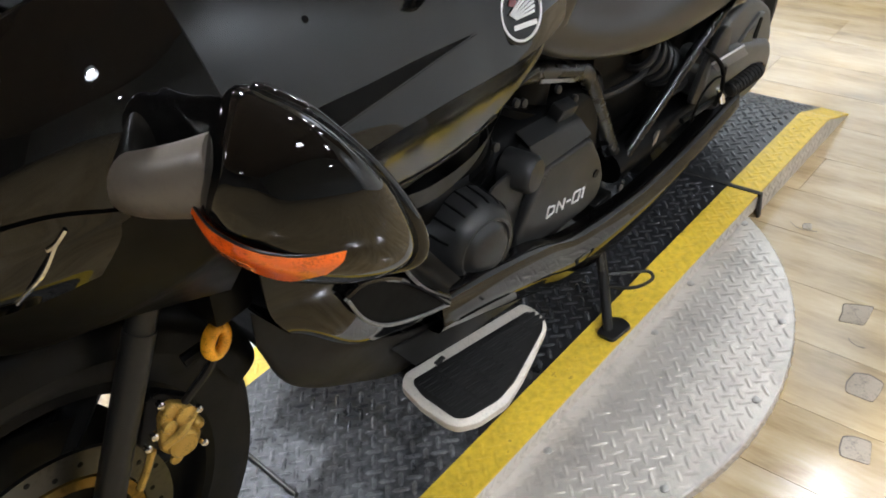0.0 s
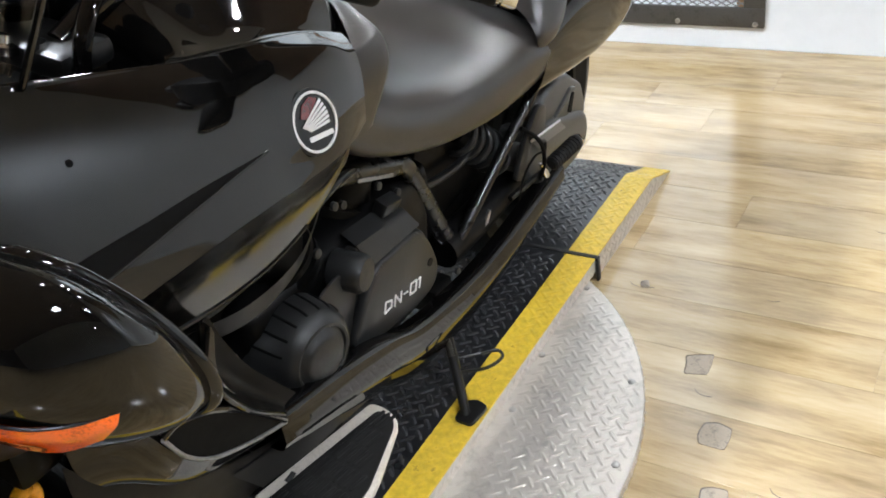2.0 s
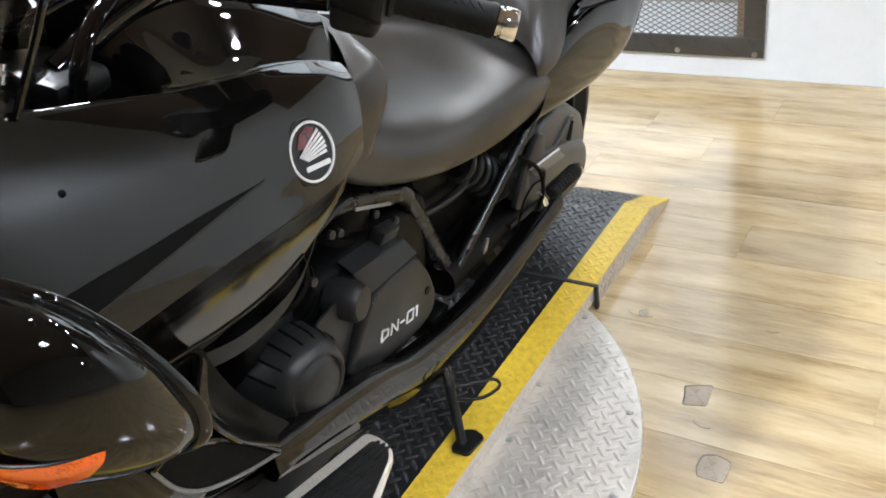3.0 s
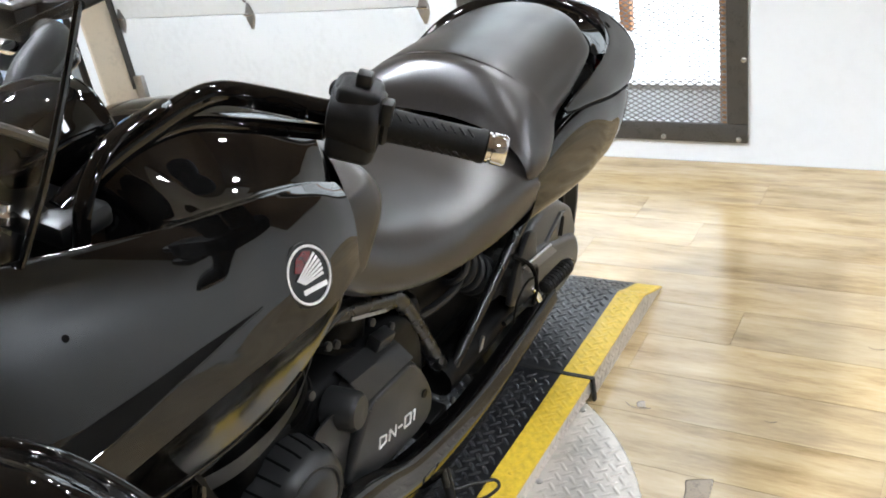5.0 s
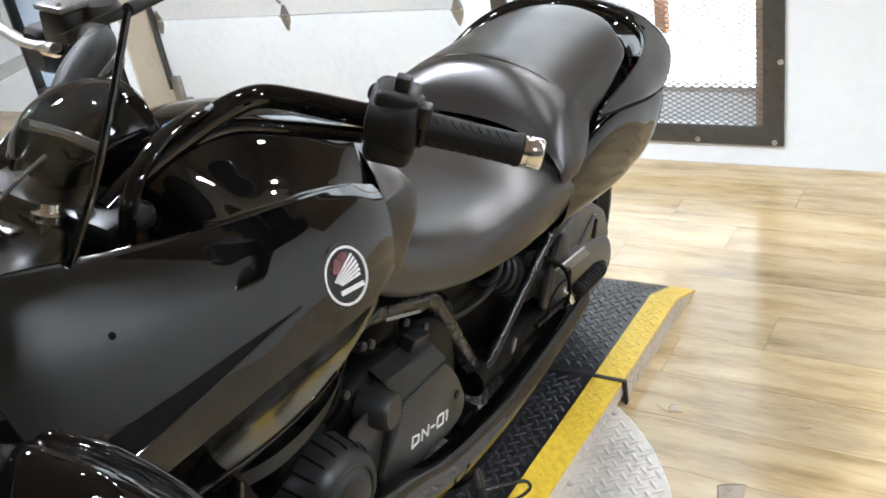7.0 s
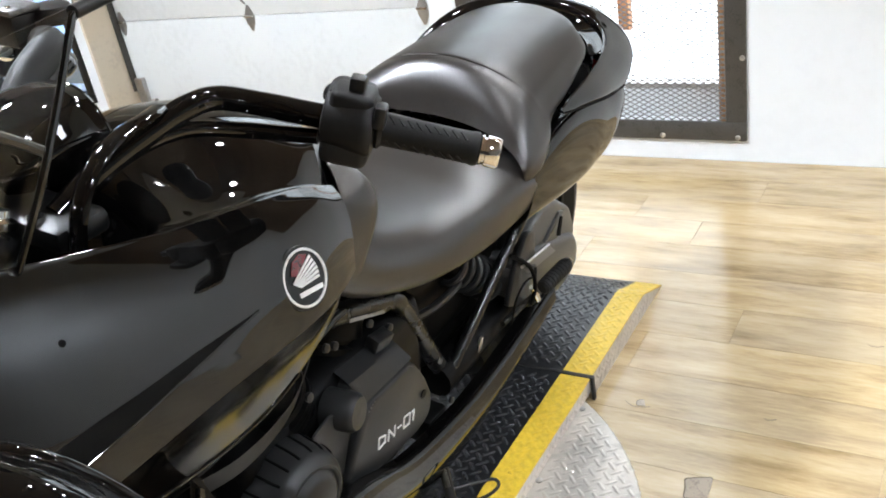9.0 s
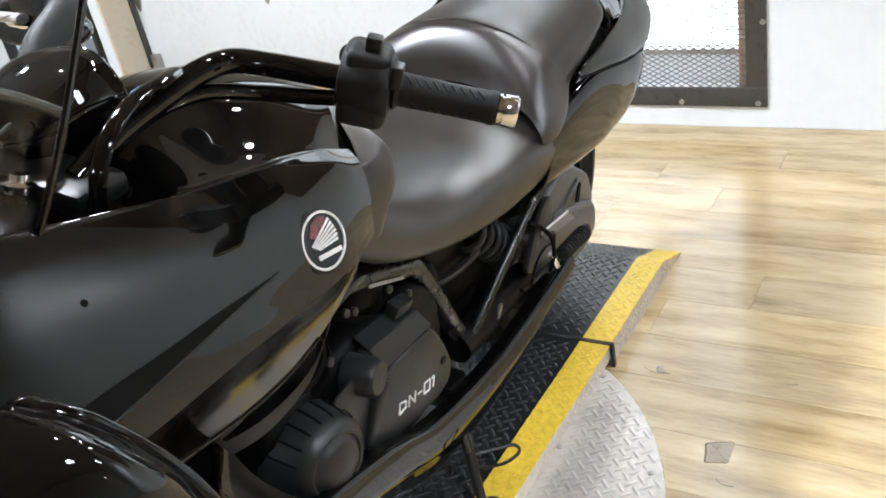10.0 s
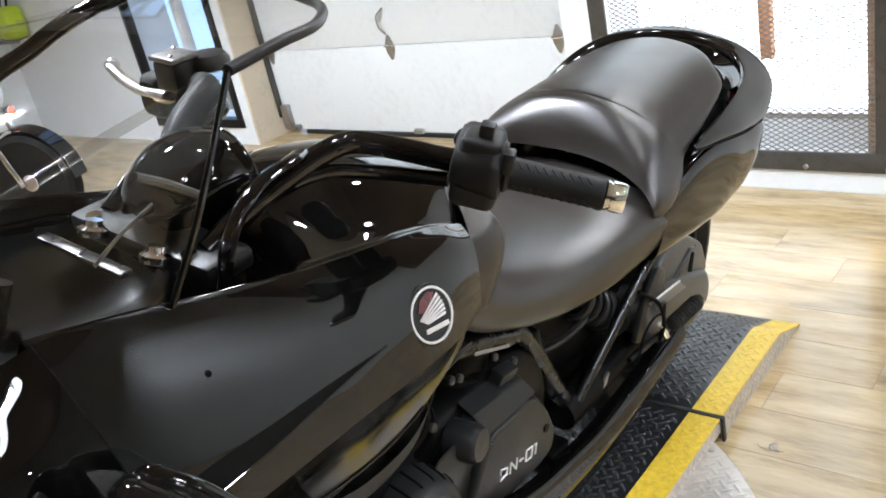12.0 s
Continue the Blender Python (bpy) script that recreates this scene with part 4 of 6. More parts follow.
for s_ in (1, -1):
    f = lambda pts: [(p[0], p[1] * s_, p[2]) for p in pts]
    rows_ = (((-0.085, 0.850), (-0.130, 0.856), (-0.185, 0.845), (-0.235, 0.820)), ((-0.088, 0.828), (-0.132, 0.828), (-0.188, 0.816), (-0.235, 0.797)), ((-0.094, 0.806), (-0.136, 0.798), (-0.190, 0.786), (-0.230, 0.772)), ((-0.102, 0.785), (-0.140, 0.769), (-0.190, 0.756), (-0.225, 0.748)))
    lamp = B("headlamp", skin([f([on_nose(x, z, 0.004) for x, z in row]) for row in rows_], 28, 16), "gloss", "dark shiny headlamp lens")
    # chrome lines added where glints lie on the lens
    for pts in (((-0.126, 0.836), (-0.140, 0.812), (-0.156, 0.780)), ((-0.118, 0.846), (-0.126, 0.836), (-0.132, 0.832))):
        part("bezel", tube(f([on_nose(x, z, 0.0052) for x, z in pts]), 0.0016, 20, 8), M["chrome"], lamp, "thin chrome line for a glint on the headlamp")
# inner cockpit tray ahead of the shell
C0 = [pull(p) for p in ((-0.20, -0.140, 0.925), (-0.12, -0.172, 0.965), (-0.028, -0.196, 0.995))]
C1 = [(-0.19, -0.120, 0.890), (-0.11, -0.150, 0.910), (-0.028, -0.166, 0.915)]
C2 = [(-0.19, 0.0, 0.885), (-0.11, 0.0, 0.890), (-0.028, 0.0, 0.893)]
thick(B("cockpit_tray", skin(both([C0, C1, C2]), 24, 30), "dark", "black inner cockpit panel"), 0.003, 0)
rim = [(-0.22, -0.136, 0.924), (-0.16, -0.160, 0.954), (-0.10, -0.183, 0.984), (-0.034, -0.199, 1.003)]
for s in (1, -1):
    B("cowl_edge", tube([(x, y * s, z) for x, y, z in map(pull, rim)], 0.0026, 40, 8), "gloss", "rounded gloss black cowl edge")
# instrument pod behind the screen
HOOD = [(0.208, 0.966, 0.018), (0.217, 0.980, 0.033), (0.231, 0.992, 0.043), (0.250, 1.002, 0.050), (0.272, 1.007, 0.053), (0.299, 1.006, 0.054), (0.320, 1.000, 0.052)]      # x, top, half width
hood = []
for a, b in ((1.0, 0.93), (0.95, 0.948), (1.0, 0.0), (0.88, 0.0), (0.62, 0.0), (0.30, 0.0), (0.0, 0.0)):
    if b:
        hood.append([(x + 0.03 * (1 - a) + (0.02 if b < 0.94 else 0.008), -w * (0.72 if b < 0.94 else 0.92), b) for x, z, w in HOOD])
    else:
        hood.append([(x, -w * a, z - 0.80 * w * a ** 3) for x, z, w in HOOD])
pod = thick(B("instrument_pod", skin(both(hood), 40, 64), "gloss", "black instrument hood behind the screen"), 0.004, -1)
part("dial_face", plate(rounded([(-0.038, -0.028), (0.038, -0.028), (0.040, 0.018), (0.0, 0.028), (-0.040, 0.018)], 0.008, 4), 0.010, 0.002, frame_to((0.282, 0.0, 0.955), (0, 1, 0), (0.75, 0, 0.66))), M["void"], pod, "dark dial behind the hood")
brow = spline([h[0] for h in hood[2:]], 24)
B("hood_rim", tube(brow + [(x, -y, z) for x, y, z in reversed(brow[:-1])], 0.0030, 60, 8), "gloss", "shiny rolled front edge of the instrument hood")
B("hood_rim", tube([(0.322, y, z) for x, y, z in (h[-1] for h in hood[2:])] + [(0.322, -y, z) for x, y, z in (h[-1] for h in reversed(hood[2:-1]))], 0.0042, 60, 8), "gloss", "shiny rolled rear edge of the instrument hood")
B("dash_edge", tube([(0.168, -0.100, 1.008), (0.132, -0.100, 0.996), (0.100, -0.101, 0.980)], 0.0018, 20, 8), "darksteel", "thin bright edge of the dash")

# windscreen: an upper sheet, two side wings and a dark edge
K0 = [(-0.24, -0.140, 0.930), (-0.12, -0.178, 0.980), (-0.02, -0.203, 1.006), (0.06, -0.205, 0.992), (0.10, -0.203, 0.978)]
K1 = [(-0.22, -0.150, 0.985), (-0.10, -0.182, 1.035), (0.00, -0.195, 1.055), (0.09, -0.195, 1.056), (0.165, -0.185, 1.056)]
K2 = [(-0.20, -0.150, 1.030), (-0.08, -0.176, 1.080), (0.024, -0.180, 1.102), (0.131, -0.175, 1.116), (0.227, -0.160, 1.120)]
K3 = [(-0.26, 0.0, 1.030), (-0.12, 0.0, 1.096), (0.02, 0.0, 1.130), (0.20, 0.0, 1.137), (0.46, 0.0, 1.110)]
KM = [(-0.24, -0.090, 1.030), (-0.11, -0.105, 1.092), (0.02, -0.110, 1.124), (0.17, -0.115, 1.133), (0.40, -0.105, 1.115)]
K0 = [pull(p) for p in K0]
screen_rows = [K0, K1, K2, KM, K3]
ws = B("windscreen", skin(both(screen_rows), 30, 48, (2, 6)), "screen", "smoked clear windscreen with a black edge")
ws.visible_shadow = False
part("edge_trim", tube([pull((0.100, -0.204, 0.976)), (0.138, -0.194, 1.017), (0.172, -0.184, 1.058), (0.227, -0.161, 1.120)], 0.0046, 30, 10, 0.7), M["gloss"], ws, "black edge trim")
part("edge_trim", tube([(0.227, -0.161, 1.120), (0.30, -0.146, 1.121), (0.365, -0.126, 1.117), (0.425, -0.075, 1.113), (0.46, 0.0, 1.110)], 0.0056, 30, 10), M["satin"], ws, "black edge trim")
part("edge_trim", tube([(0.46, 0.0, 1.110), (0.425, 0.075, 1.113), (0.365, 0.126, 1.117), (0.30, 0.146, 1.121), (0.227, 0.161, 1.120)], 0.0030, 30, 10), M["screen"], ws, "clear rounded edge")
part("edge_trim", tube([(0.150, 0.194, 1.043), (0.178, 0.185, 1.061), (0.202, 0.176, 1.076), (0.233, 0.168, 1.088), (0.266, 0.160, 1.104), (0.305, 0.150, 1.118), (0.342, 0.145, 1.123)], 0.0125, 40, 14, 0.75), M["gloss"], ws, "black edge trim")
part("crease_edge", tube(K2, 0.0052, 40, 10, 0.8), M["fold"], ws, "pale folded edge of the sheet")


# handlebar with switches and grips
def handlebar(s):
    f = lambda pts: [(x, y * s, z) for x, y, z in pts]
    B("handlebar", tube(f([(0.225, -0.080, 0.925), (0.274, -0.085, 0.948), (0.330, -0.090, 0.963), (0.379, -0.098, 0.974), (0.414, -0.110, 0.975), (0.436, -0.150, 0.968), (0.448, -0.200, 0.963), (0.470, -0.262, 0.953), (0.507, -0.347, 0.934)]), 0.0128, 60, 14), "gloss", "gloss black handlebar tube")
    ax = Vector((0.044, -0.100 * s, -0.0225)).normalized()
    gp = frame_to((0.470, -0.262 * s, 0.953), ax, (0, 0, 1))
    grip = B("grip", lathe([(0.003, 0.0205), (0.006, 0.0215), (0.010, 0.0172), (0.060, 0.0162), (0.098, 0.0165), (0.102, 0.0176), (0.107, 0.0168)], gp, 28), "rubber", "ribbed black rubber grip")
    for k in range(9):
        for a in range(4):
            t = a * math.pi / 2 + 0.5
            c = gp @ Vector((0.018 + k * 0.0090, 0.0164 * math.cos(t), 0.0164 * math.sin(t)))
            d = gp.to_3x3() @ Vector((0.007, -0.008 * math.sin(t), 0.008 * math.cos(t)))
            part("rib", tube([c - d * 0.5, c + d * 0.5], 0.0014, 3, 6), M["rubber"], grip)
    part("bar_end", lathe([(0.107, 0.0130), (0.1085, 0.0155), (0.111, 0.0155), (0.1115, 0.0135), (0.1135, 0.0135), (0.114, 0.0160), (0.126, 0.0160), (0.1285, 0.0140)], gp, 24), M["chrome"], grip, "polished bar end")
    return gp


gp = handlebar(1)
handlebar(-1)
hs = B("switch_housing", lathe([(-0.052, 0.018), (-0.050, 0.026), (-0.040, 0.029), (-0.012, 0.032), (-0.004, 0.033), (0.001, 0.030), (0.002, 0.022)], gp, 32), "matte", "matte black switch housing")
part("lower_case", moved(box(-0.050, 0.000, -0.024, 0.028, -0.042, -0.010, 0.010, 3), gp), M["matte"], hs, "lower half of the switch case")
part("front_case", moved(box(-0.054, -0.004, -0.004, 0.050, -0.030, 0.030, 0.012, 3), gp), M["matte"], hs, "front half of the switch case")
part("upper_case", moved(box(-0.046, -0.002, -0.020, 0.022, 0.010, 0.036, 0.007, 3), gp), M["matte"], hs, "upper half of the switch case")
part("switch", moved(box(-0.030, -0.014, -0.010, 0.008, 0.035, 0.050, 0.003, 2), gp), M["satin"], hs, "black toggle switch")
part("switch", moved(box(0.000, 0.012, -0.030, -0.010, 0.010, 0.034, 0.003, 2), gp), M["satin"], hs)
part("button", lathe([(0, 0.009), (0.006, 0.009), (0.008, 0.006)], gp @ frame_to((-0.050, 0.030, 0.012), (-1, 0.3, 0.1), (0, 0, 1)), 16), M["satin"], hs)
# cable and hose that run beside the bar
B("throttle_cable", tube([(0.452, -0.205, 0.938), (0.440, -0.175, 0.939), (0.422, -0.130, 0.941), (0.373, -0.100, 0.954), (0.31, -0.085, 0.950), (0.25, -0.075, 0.925)], 0.0085, 40, 10), "gloss", "black cable sleeve")
B("brake_hose", tube([(0.352, -0.092, 0.982), (0.328, -0.104, 0.986), (0.290, -0.113, 0.988), (0.256, -0.122, 0.984), (0.226, -0.128, 0.966), (0.207, -0.130, 0.935), (0.200, -0.125, 0.890)], 0.0095, 40, 10, 0.6), "gloss", "black hose looped over the bar")
B("steering_clamp", box(0.195, 0.255, -0.115, 0.115, 0.905, 0.930, 0.008), "satin", "black top clamp of the fork")
for s in (1, -1):
    B("fork_cap", lathe([(0, 0.016), (0.007, 0.016), (0.010, 0.010), (0.016, 0.009)], frame_to((0.185, -0.052 * s, 0.926), (0.35, 0, 0.94), (1, 0, 0)), 20), "chrome", "polished fork cap")
    B("clamp_bolt", lathe([(0, 0.008), (0.008, 0.008)], frame_to((0.205, -0.078 * s, 0.926), (0, 0, 1), (1, 0, 0)), 10), "chrome")
    B("clamp_strut", box(0.136, 0.150, min(-0.070 * s, 0.0), max(-0.070 * s, 0.0), 0.936, 0.942, 0.002), "frame_black", "flat metal strut under the screen")
B("screen_brace", tube([(0.138, -0.132, 1.054), (0.165, -0.130, 1.036), (0.200, -0.127, 1.008)], 0.0045, 16, 8), "darksteel", "thin grey metal brace")
# right-hand lever and fluid reservoir
B("brake_lever", tube([(0.408, 0.200, 0.976), (0.412, 0.260, 0.972), (0.420, 0.310, 0.977), (0.426, 0.340, 0.985), (0.434, 0.350, 0.985)], 0.0085, 24, 10, 0.7), "steel", "bare metal brake lever")
tank_ = B("fluid_reservoir", box(0.400, 0.438, 0.165, 0.208, 0.985, 1.022, 0.005), "satin", "square black brake fluid reservoir")
part("lid", box(0.398, 0.440, 0.163, 0.210, 1.0225, 1.030, 0.0025), M["plate_grey"], tank_, "worn grey lid with a bright edge")
for lx, ly in ((0.406, 0.173), (0.432, 0.200)):
    part("screw", lathe([(0, 0.0035), (0.002, 0.0035), (0.003, 0.002)], frame_to((lx, ly, 1.030), (0, 0, 1), (1, 0, 0)), 10), M["chrome"], tank_)
B("lever_clamp", tube([(0.412, 0.205, 0.972), (0.416, 0.228, 0.970), (0.430, 0.236, 0.968)], 0.012, 12, 12, 0.8), "chrome", "bright lever clamp")
B("lever_ball", lathe([(-0.010, 0.004), (-0.006, 0.009), (0.0, 0.0108), (0.006, 0.009), (0.010, 0.004)], frame_to((0.434, 0.352, 0.985), (0, 1, 0), (0, 0, 1)), 18), "steel", "rounded end of the brake lever")
B("cable_bundle", tube([(0.318, 0.082, 0.958), (0.352, 0.094, 0.982), (0.395, 0.105, 1.000), (0.425, 0.150, 0.990)], 0.019, 24, 14), "matte", "thick black cable bundle beside the bar")
B("right_switch", blob([(0.412, 0.250, 0.962, 0.016, 0.022), (0.424, 0.250, 0.962, 0.024, 0.030), (0.452, 0.250, 0.958, 0.024, 0.030), (0.466, 0.250, 0.955, 0.016, 0.022)], 3.5), "matte", "matte black switch housing")
B("stop_switch", box(0.436, 0.448, 0.226, 0.240, 0.984, 0.996, 0.003), "red", "small red stop switch")
B("gauge_cap", lathe([(0, 0.026), (0.010, 0.026), (0.018, 0.020), (0.020, 0.008)], frame_to((0.455, 0.165, 1.005), (0, 0, 1), (1, 0, 0)), 24), "satin", "round black cap")

# saddle
S0 = [(0.575, 0.0, 0.800), (0.650, 0.0, 0.715), (0.760, 0.0, 0.670), (0.880, 0.0, 0.662), (0.970, 0.0, 0.678), (1.05, 0.0, 0.672)]
S1 = [(0.568, -0.070, 0.792), (0.648, -0.090, 0.708), (0.760, -0.110, 0.666), (0.880, -0.125, 0.657), (0.970, -0.130, 0.664), (1.05, -0.13, 0.655)]
S2 = [(0.552, -0.128, 0.770), (0.635, -0.140, 0.690), (0.755, -0.165, 0.645), (0.880, -0.186, 0.641), (0.980, -0.192, 0.640), (1.06, -0.19, 0.630)]
S3 = [(0.536, -0.150, 0.725), (0.612, -0.160, 0.660), (0.735, -0.180, 0.616), (0.870, -0.197, 0.600), (0.985, -0.203, 0.602), (1.07, -0.203, 0.600)]
S4 = [(0.520, -0.140, 0.690), (0.595, -0.143, 0.630), (0.715, -0.163, 0.586), (0.850, -0.180, 0.566), (0.975, -0.186, 0.560), (1.07, -0.185, 0.560)]
S5 = [(x, y + 0.06, z) for x, y, z in S4]
thick(B("saddle", skin(both([S5, S4, S3, S2, S1, S0]), 44, 72), "vinyl", "wide black vinyl rider's saddle"), 0.003, 0)
# pillion seat
Q0 = [(1.066, 0, 0.686), (1.071, 0, 0.735), (1.085, 0, 0.773), (1.101, 0, 0.784), (1.122, 0, 0.788), (1.28, 0, 0.793), (1.40, 0, 0.792), (1.455, 0, 0.782), (1.478, 0, 0.745)]
Q1 = [(1.060, -0.060, 0.684), (1.066, -0.060, 0.730), (1.082, -0.060, 0.767), (1.100, -0.060, 0.778), (1.122, -0.060, 0.782), (1.28, -0.060, 0.787), (1.395, -0.058, 0.787), (1.448, -0.052, 0.778), (1.470, -0.050, 0.742)]
Q2 = [(1.049, -0.106, 0.679), (1.057, -0.106, 0.720), (1.078, -0.107, 0.753), (1.100, -0.107, 0.764), (1.124, -0.107, 0.768), (1.275, -0.104, 0.773), (1.385, -0.099, 0.775), (1.432, -0.090, 0.770), (1.452, -0.088, 0.738)]
Q3 = [(1.031, -0.152, 0.668), (1.043, -0.153, 0.702), (1.072, -0.153, 0.730), (1.102, -0.151, 0.741), (1.132, -0.148, 0.744), (1.265, -0.140, 0.752), (1.372, -0.129, 0.760), (1.412, -0.116, 0.757), (1.428, -0.113, 0.732)]
Q4 = [(1.014, -0.180, 0.656), (1.029, -0.183, 0.680), (1.066, -0.180, 0.704), (1.104, -0.174, 0.716), (1.142, -0.167, 0.723), (1.257, -0.158, 0.734), (1.365, -0.145, 0.747), (1.404, -0.130, 0.746), (1.418, -0.126, 0.725)]
Q5 = [(1.002, -0.195, 0.643), (1.016, -0.201, 0.654), (1.054, -0.203, 0.664), (1.100, -0.196, 0.680), (1.142, -0.181, 0.706), (1.243, -0.172, 0.718), (1.360, -0.154, 0.735), (1.400, -0.138, 0.736), (1.412, -0.133, 0.720)]
Q6 = [(1.004, -0.192, 0.629), (1.024, -0.199, 0.628), (1.058, -0.201, 0.634), (1.096, -0.195, 0.652), (1.136, -0.182, 0.692), (1.226, -0.172, 0.706), (1.355, -0.151, 0.724), (1.395, -0.136, 0.728), (1.405, -0.131, 0.714)]
LEAN = Vector((-0.79, -0.42, 0.40))      # the sloping front face leans out along this line
for row, w in ((Q0, 1.0), (Q1, 1.0), (Q2, 0.95), (Q3, 0.75), (Q4, 0.40), (Q5, 0.12)):
    for k, d in enumerate((0.040, 0.024, 0.008)):
        row[k] = tuple(Vector(row[k]) + LEAN * d * w)
Q7 = [(x + 0.006, y + 0.035, z - 0.010) for x, y, z in Q6]
thick(B("pillion_seat", skin(both([Q7, Q6, Q5, Q4, Q3, Q2, Q1, Q0]), 72, 96), "vinyl", "black vinyl pillion seat stepped above the saddle"), 0.003, 0)
# tail cowl and grab rail
T0 = [(1.05, -0.165, 0.660), (1.20, -0.178, 0.675), (1.33, -0.185, 0.670), (1.455, -0.172, 0.655), (1.58, -0.080, 0.670), (1.61, 0.0, 0.675)]
T1 = [(1.04, -0.197, 0.640), (1.20, -0.207, 0.678), (1.34, -0.214, 0.662), (1.475, -0.203, 0.640), (1.62, -0.100, 0.655), (1.65, 0.0, 0.660)]
T2 = [(1.02, -0.203, 0.580), (1.20, -0.213, 0.596), (1.34, -0.220, 0.602), (1.475, -0.204, 0.588), (1.60, -0.100, 0.600), (1.63, 0.0, 0.605)]
T3 = [(1.00, -0.192, 0.550), (1.18, -0.201, 0.530), (1.30, -0.206, 0.528), (1.425, -0.190, 0.535), (1.54, -0.080, 0.550), (1.57, 0.0, 0.560)]
T4 = [(1.00, -0.130, 0.545), (1.18, -0.140, 0.520), (1.30, -0.150, 0.518), (1.42, -0.140, 0.525), (1.50, -0.060, 0.540), (1.52, 0.0, 0.550)]
for rows in ([T0, T1, T2, T3, T4], flipped([T0, T1, T2, T3, T4])):
    thick(B("tail_panel", skin(rows, 36, 30), "gloss", "gloss black tail panel under the pillion seat"), 0.003, 0)
B("tail_lamp", blob([(1.59, 0, 0.615, 0.10, 0.02), (1.625, 0, 0.615, 0.10, 0.024), (1.652, 0, 0.615, 0.07, 0.020), (1.664, 0, 0.615, 0.03, 0.012)], 2.4), "red", "dark red tail lamp")
# the grab rail, a broad blade that runs from one flank round the back to the other: its inner and its outer edge
BLADE = [((1.146, -0.199, 0.706), (1.146, -0.203, 0.700)), ((1.193, -0.195, 0.711), (1.230, -0.208, 0.687)), ((1.294, -0.185, 0.711), (1.340, -0.213, 0.667)), ((1.401, -0.170, 0.711), (1.471, -0.204, 0.643)), ((1.487, -0.150, 0.714), (1.567, -0.188, 0.650)), ((1.545, -0.120, 0.723), (1.627, -0.165, 0.668)), ((1.565, -0.085, 0.736), (1.648, -0.128, 0.697)), ((1.545, -0.040, 0.758), (1.630, -0.080, 0.730)), ((1.500, 0.020, 0.776), (1.585, -0.010, 0.762)), ((1.444, 0.070, 0.778), (1.520, 0.055, 0.779)), ((1.398, 0.110, 0.765), (1.445, 0.106, 0.781)), ((1.357, 0.140, 0.744), (1.388, 0.140, 0.768)), ((1.323, 0.160, 0.722), (1.335, 0.167, 0.742)), ((1.26, 0.172, 0.690), (1.268, 0.185, 0.704)), ((1.18, 0.175, 0.655), (1.18, 0.19, 0.665))]
blade = [[], [], [], [], [], []]
for k, (a, b) in enumerate(BLADE):
    a, b = Vector(a), Vector(b)
    w = min(1.0, k / 3)
    out = (b - Vector((1.30, 0.0, b.z))).normalized()
    for row, p in zip(blade, (a + Vector((0, 0, -0.030 * w)), a, a.lerp(b, 0.35) + Vector((0, 0, 0.010 * w)), a.lerp(b, 0.75) + Vector((0, 0, 0.010 * w)) + out * 0.004 * w, b, b - out * 0.018 * w + Vector((0, 0, -0.024 * w)))):
        row.append(tuple(p))
thick(B("grab_rail", skin(blade, 90, 26), "gloss", "broad gloss black grab rail round the pillion seat"), 0.003, 0)
B("tail_seam", tube([(1.150, -0.203, 0.700), (1.230, -0.2095, 0.685), (1.340, -0.2150, 0.664), (1.430, -0.2100, 0.648), (1.475, -0.2045, 0.640)], 0.0028, 40, 8), "void", "dark seam along the tail")
well = [[(1.395, -0.135, 0.722), (1.430, -0.108, 0.730), (1.462, -0.060, 0.738), (1.470, -0.010, 0.742)], [(1.440, -0.144, 0.704), (1.488, -0.114, 0.712), (1.513, -0.074, 0.722), (1.508, -0.026, 0.738)], [(1.487, -0.152, 0.706), (1.545, -0.121, 0.715), (1.564, -0.086, 0.728), (1.545, -0.041, 0.750)]]
thick(B("tail_well", skin(well, 24, 14), "gloss", "gloss black hollow between seat and grab rail"), 0.003, 0)
B("seat_base", blob([(0.98, 0, 0.60, 0.14, 0.04), (1.1, 0, 0.60, 0.17, 0.06), (1.35, 0, 0.635, 0.155, 0.068), (1.50, 0, 0.665, 0.125, 0.045), (1.57, 0, 0.672, 0.085, 0.025)], 3.0), "frame_black", "black plastic seat base")

# front lower shield with its intake, belly pan, side rail
V0 = [(0.035, -0.200, 0.690), (0.10, -0.206, 0.684), (0.165, -0.205, 0.672), (0.222, -0.200, 0.655)]
V1 = [(0.030, -0.214, 0.640), (0.09, -0.222, 0.632), (0.150, -0.222, 0.606), (0.206, -0.214, 0.592)]
V2 = [(0.060, -0.200, 0.580), (0.11, -0.218, 0.550), (0.195, -0.212, 0.503), (0.282, -0.196, 0.458)]
V3 = [(0.065, -0.135, 0.560), (0.13, -0.195, 0.500), (0.22, -0.190, 0.440), (0.32, -0.175, 0.385)]
V4 = [(0.075, -0.100, 0.545), (0.14, -0.120, 0.470), (0.23, -0.130, 0.400), (0.33, -0.130, 0.350)]
thick(B("leg_shield", skin([V0, V1, V2, V3, V4], 30, 30), "gloss", "gloss black lower fairing with an air intake"), 0.003, 0)
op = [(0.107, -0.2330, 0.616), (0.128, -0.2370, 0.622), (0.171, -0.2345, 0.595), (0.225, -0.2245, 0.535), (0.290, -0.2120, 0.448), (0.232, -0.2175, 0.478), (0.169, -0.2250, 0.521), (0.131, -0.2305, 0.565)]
# flat black sheet; the opening's inner shade is in its colour
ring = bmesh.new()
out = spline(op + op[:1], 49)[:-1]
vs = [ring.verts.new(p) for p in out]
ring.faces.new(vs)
B("intake", ring, "void", "flat black sheet for the shaded air intake opening")
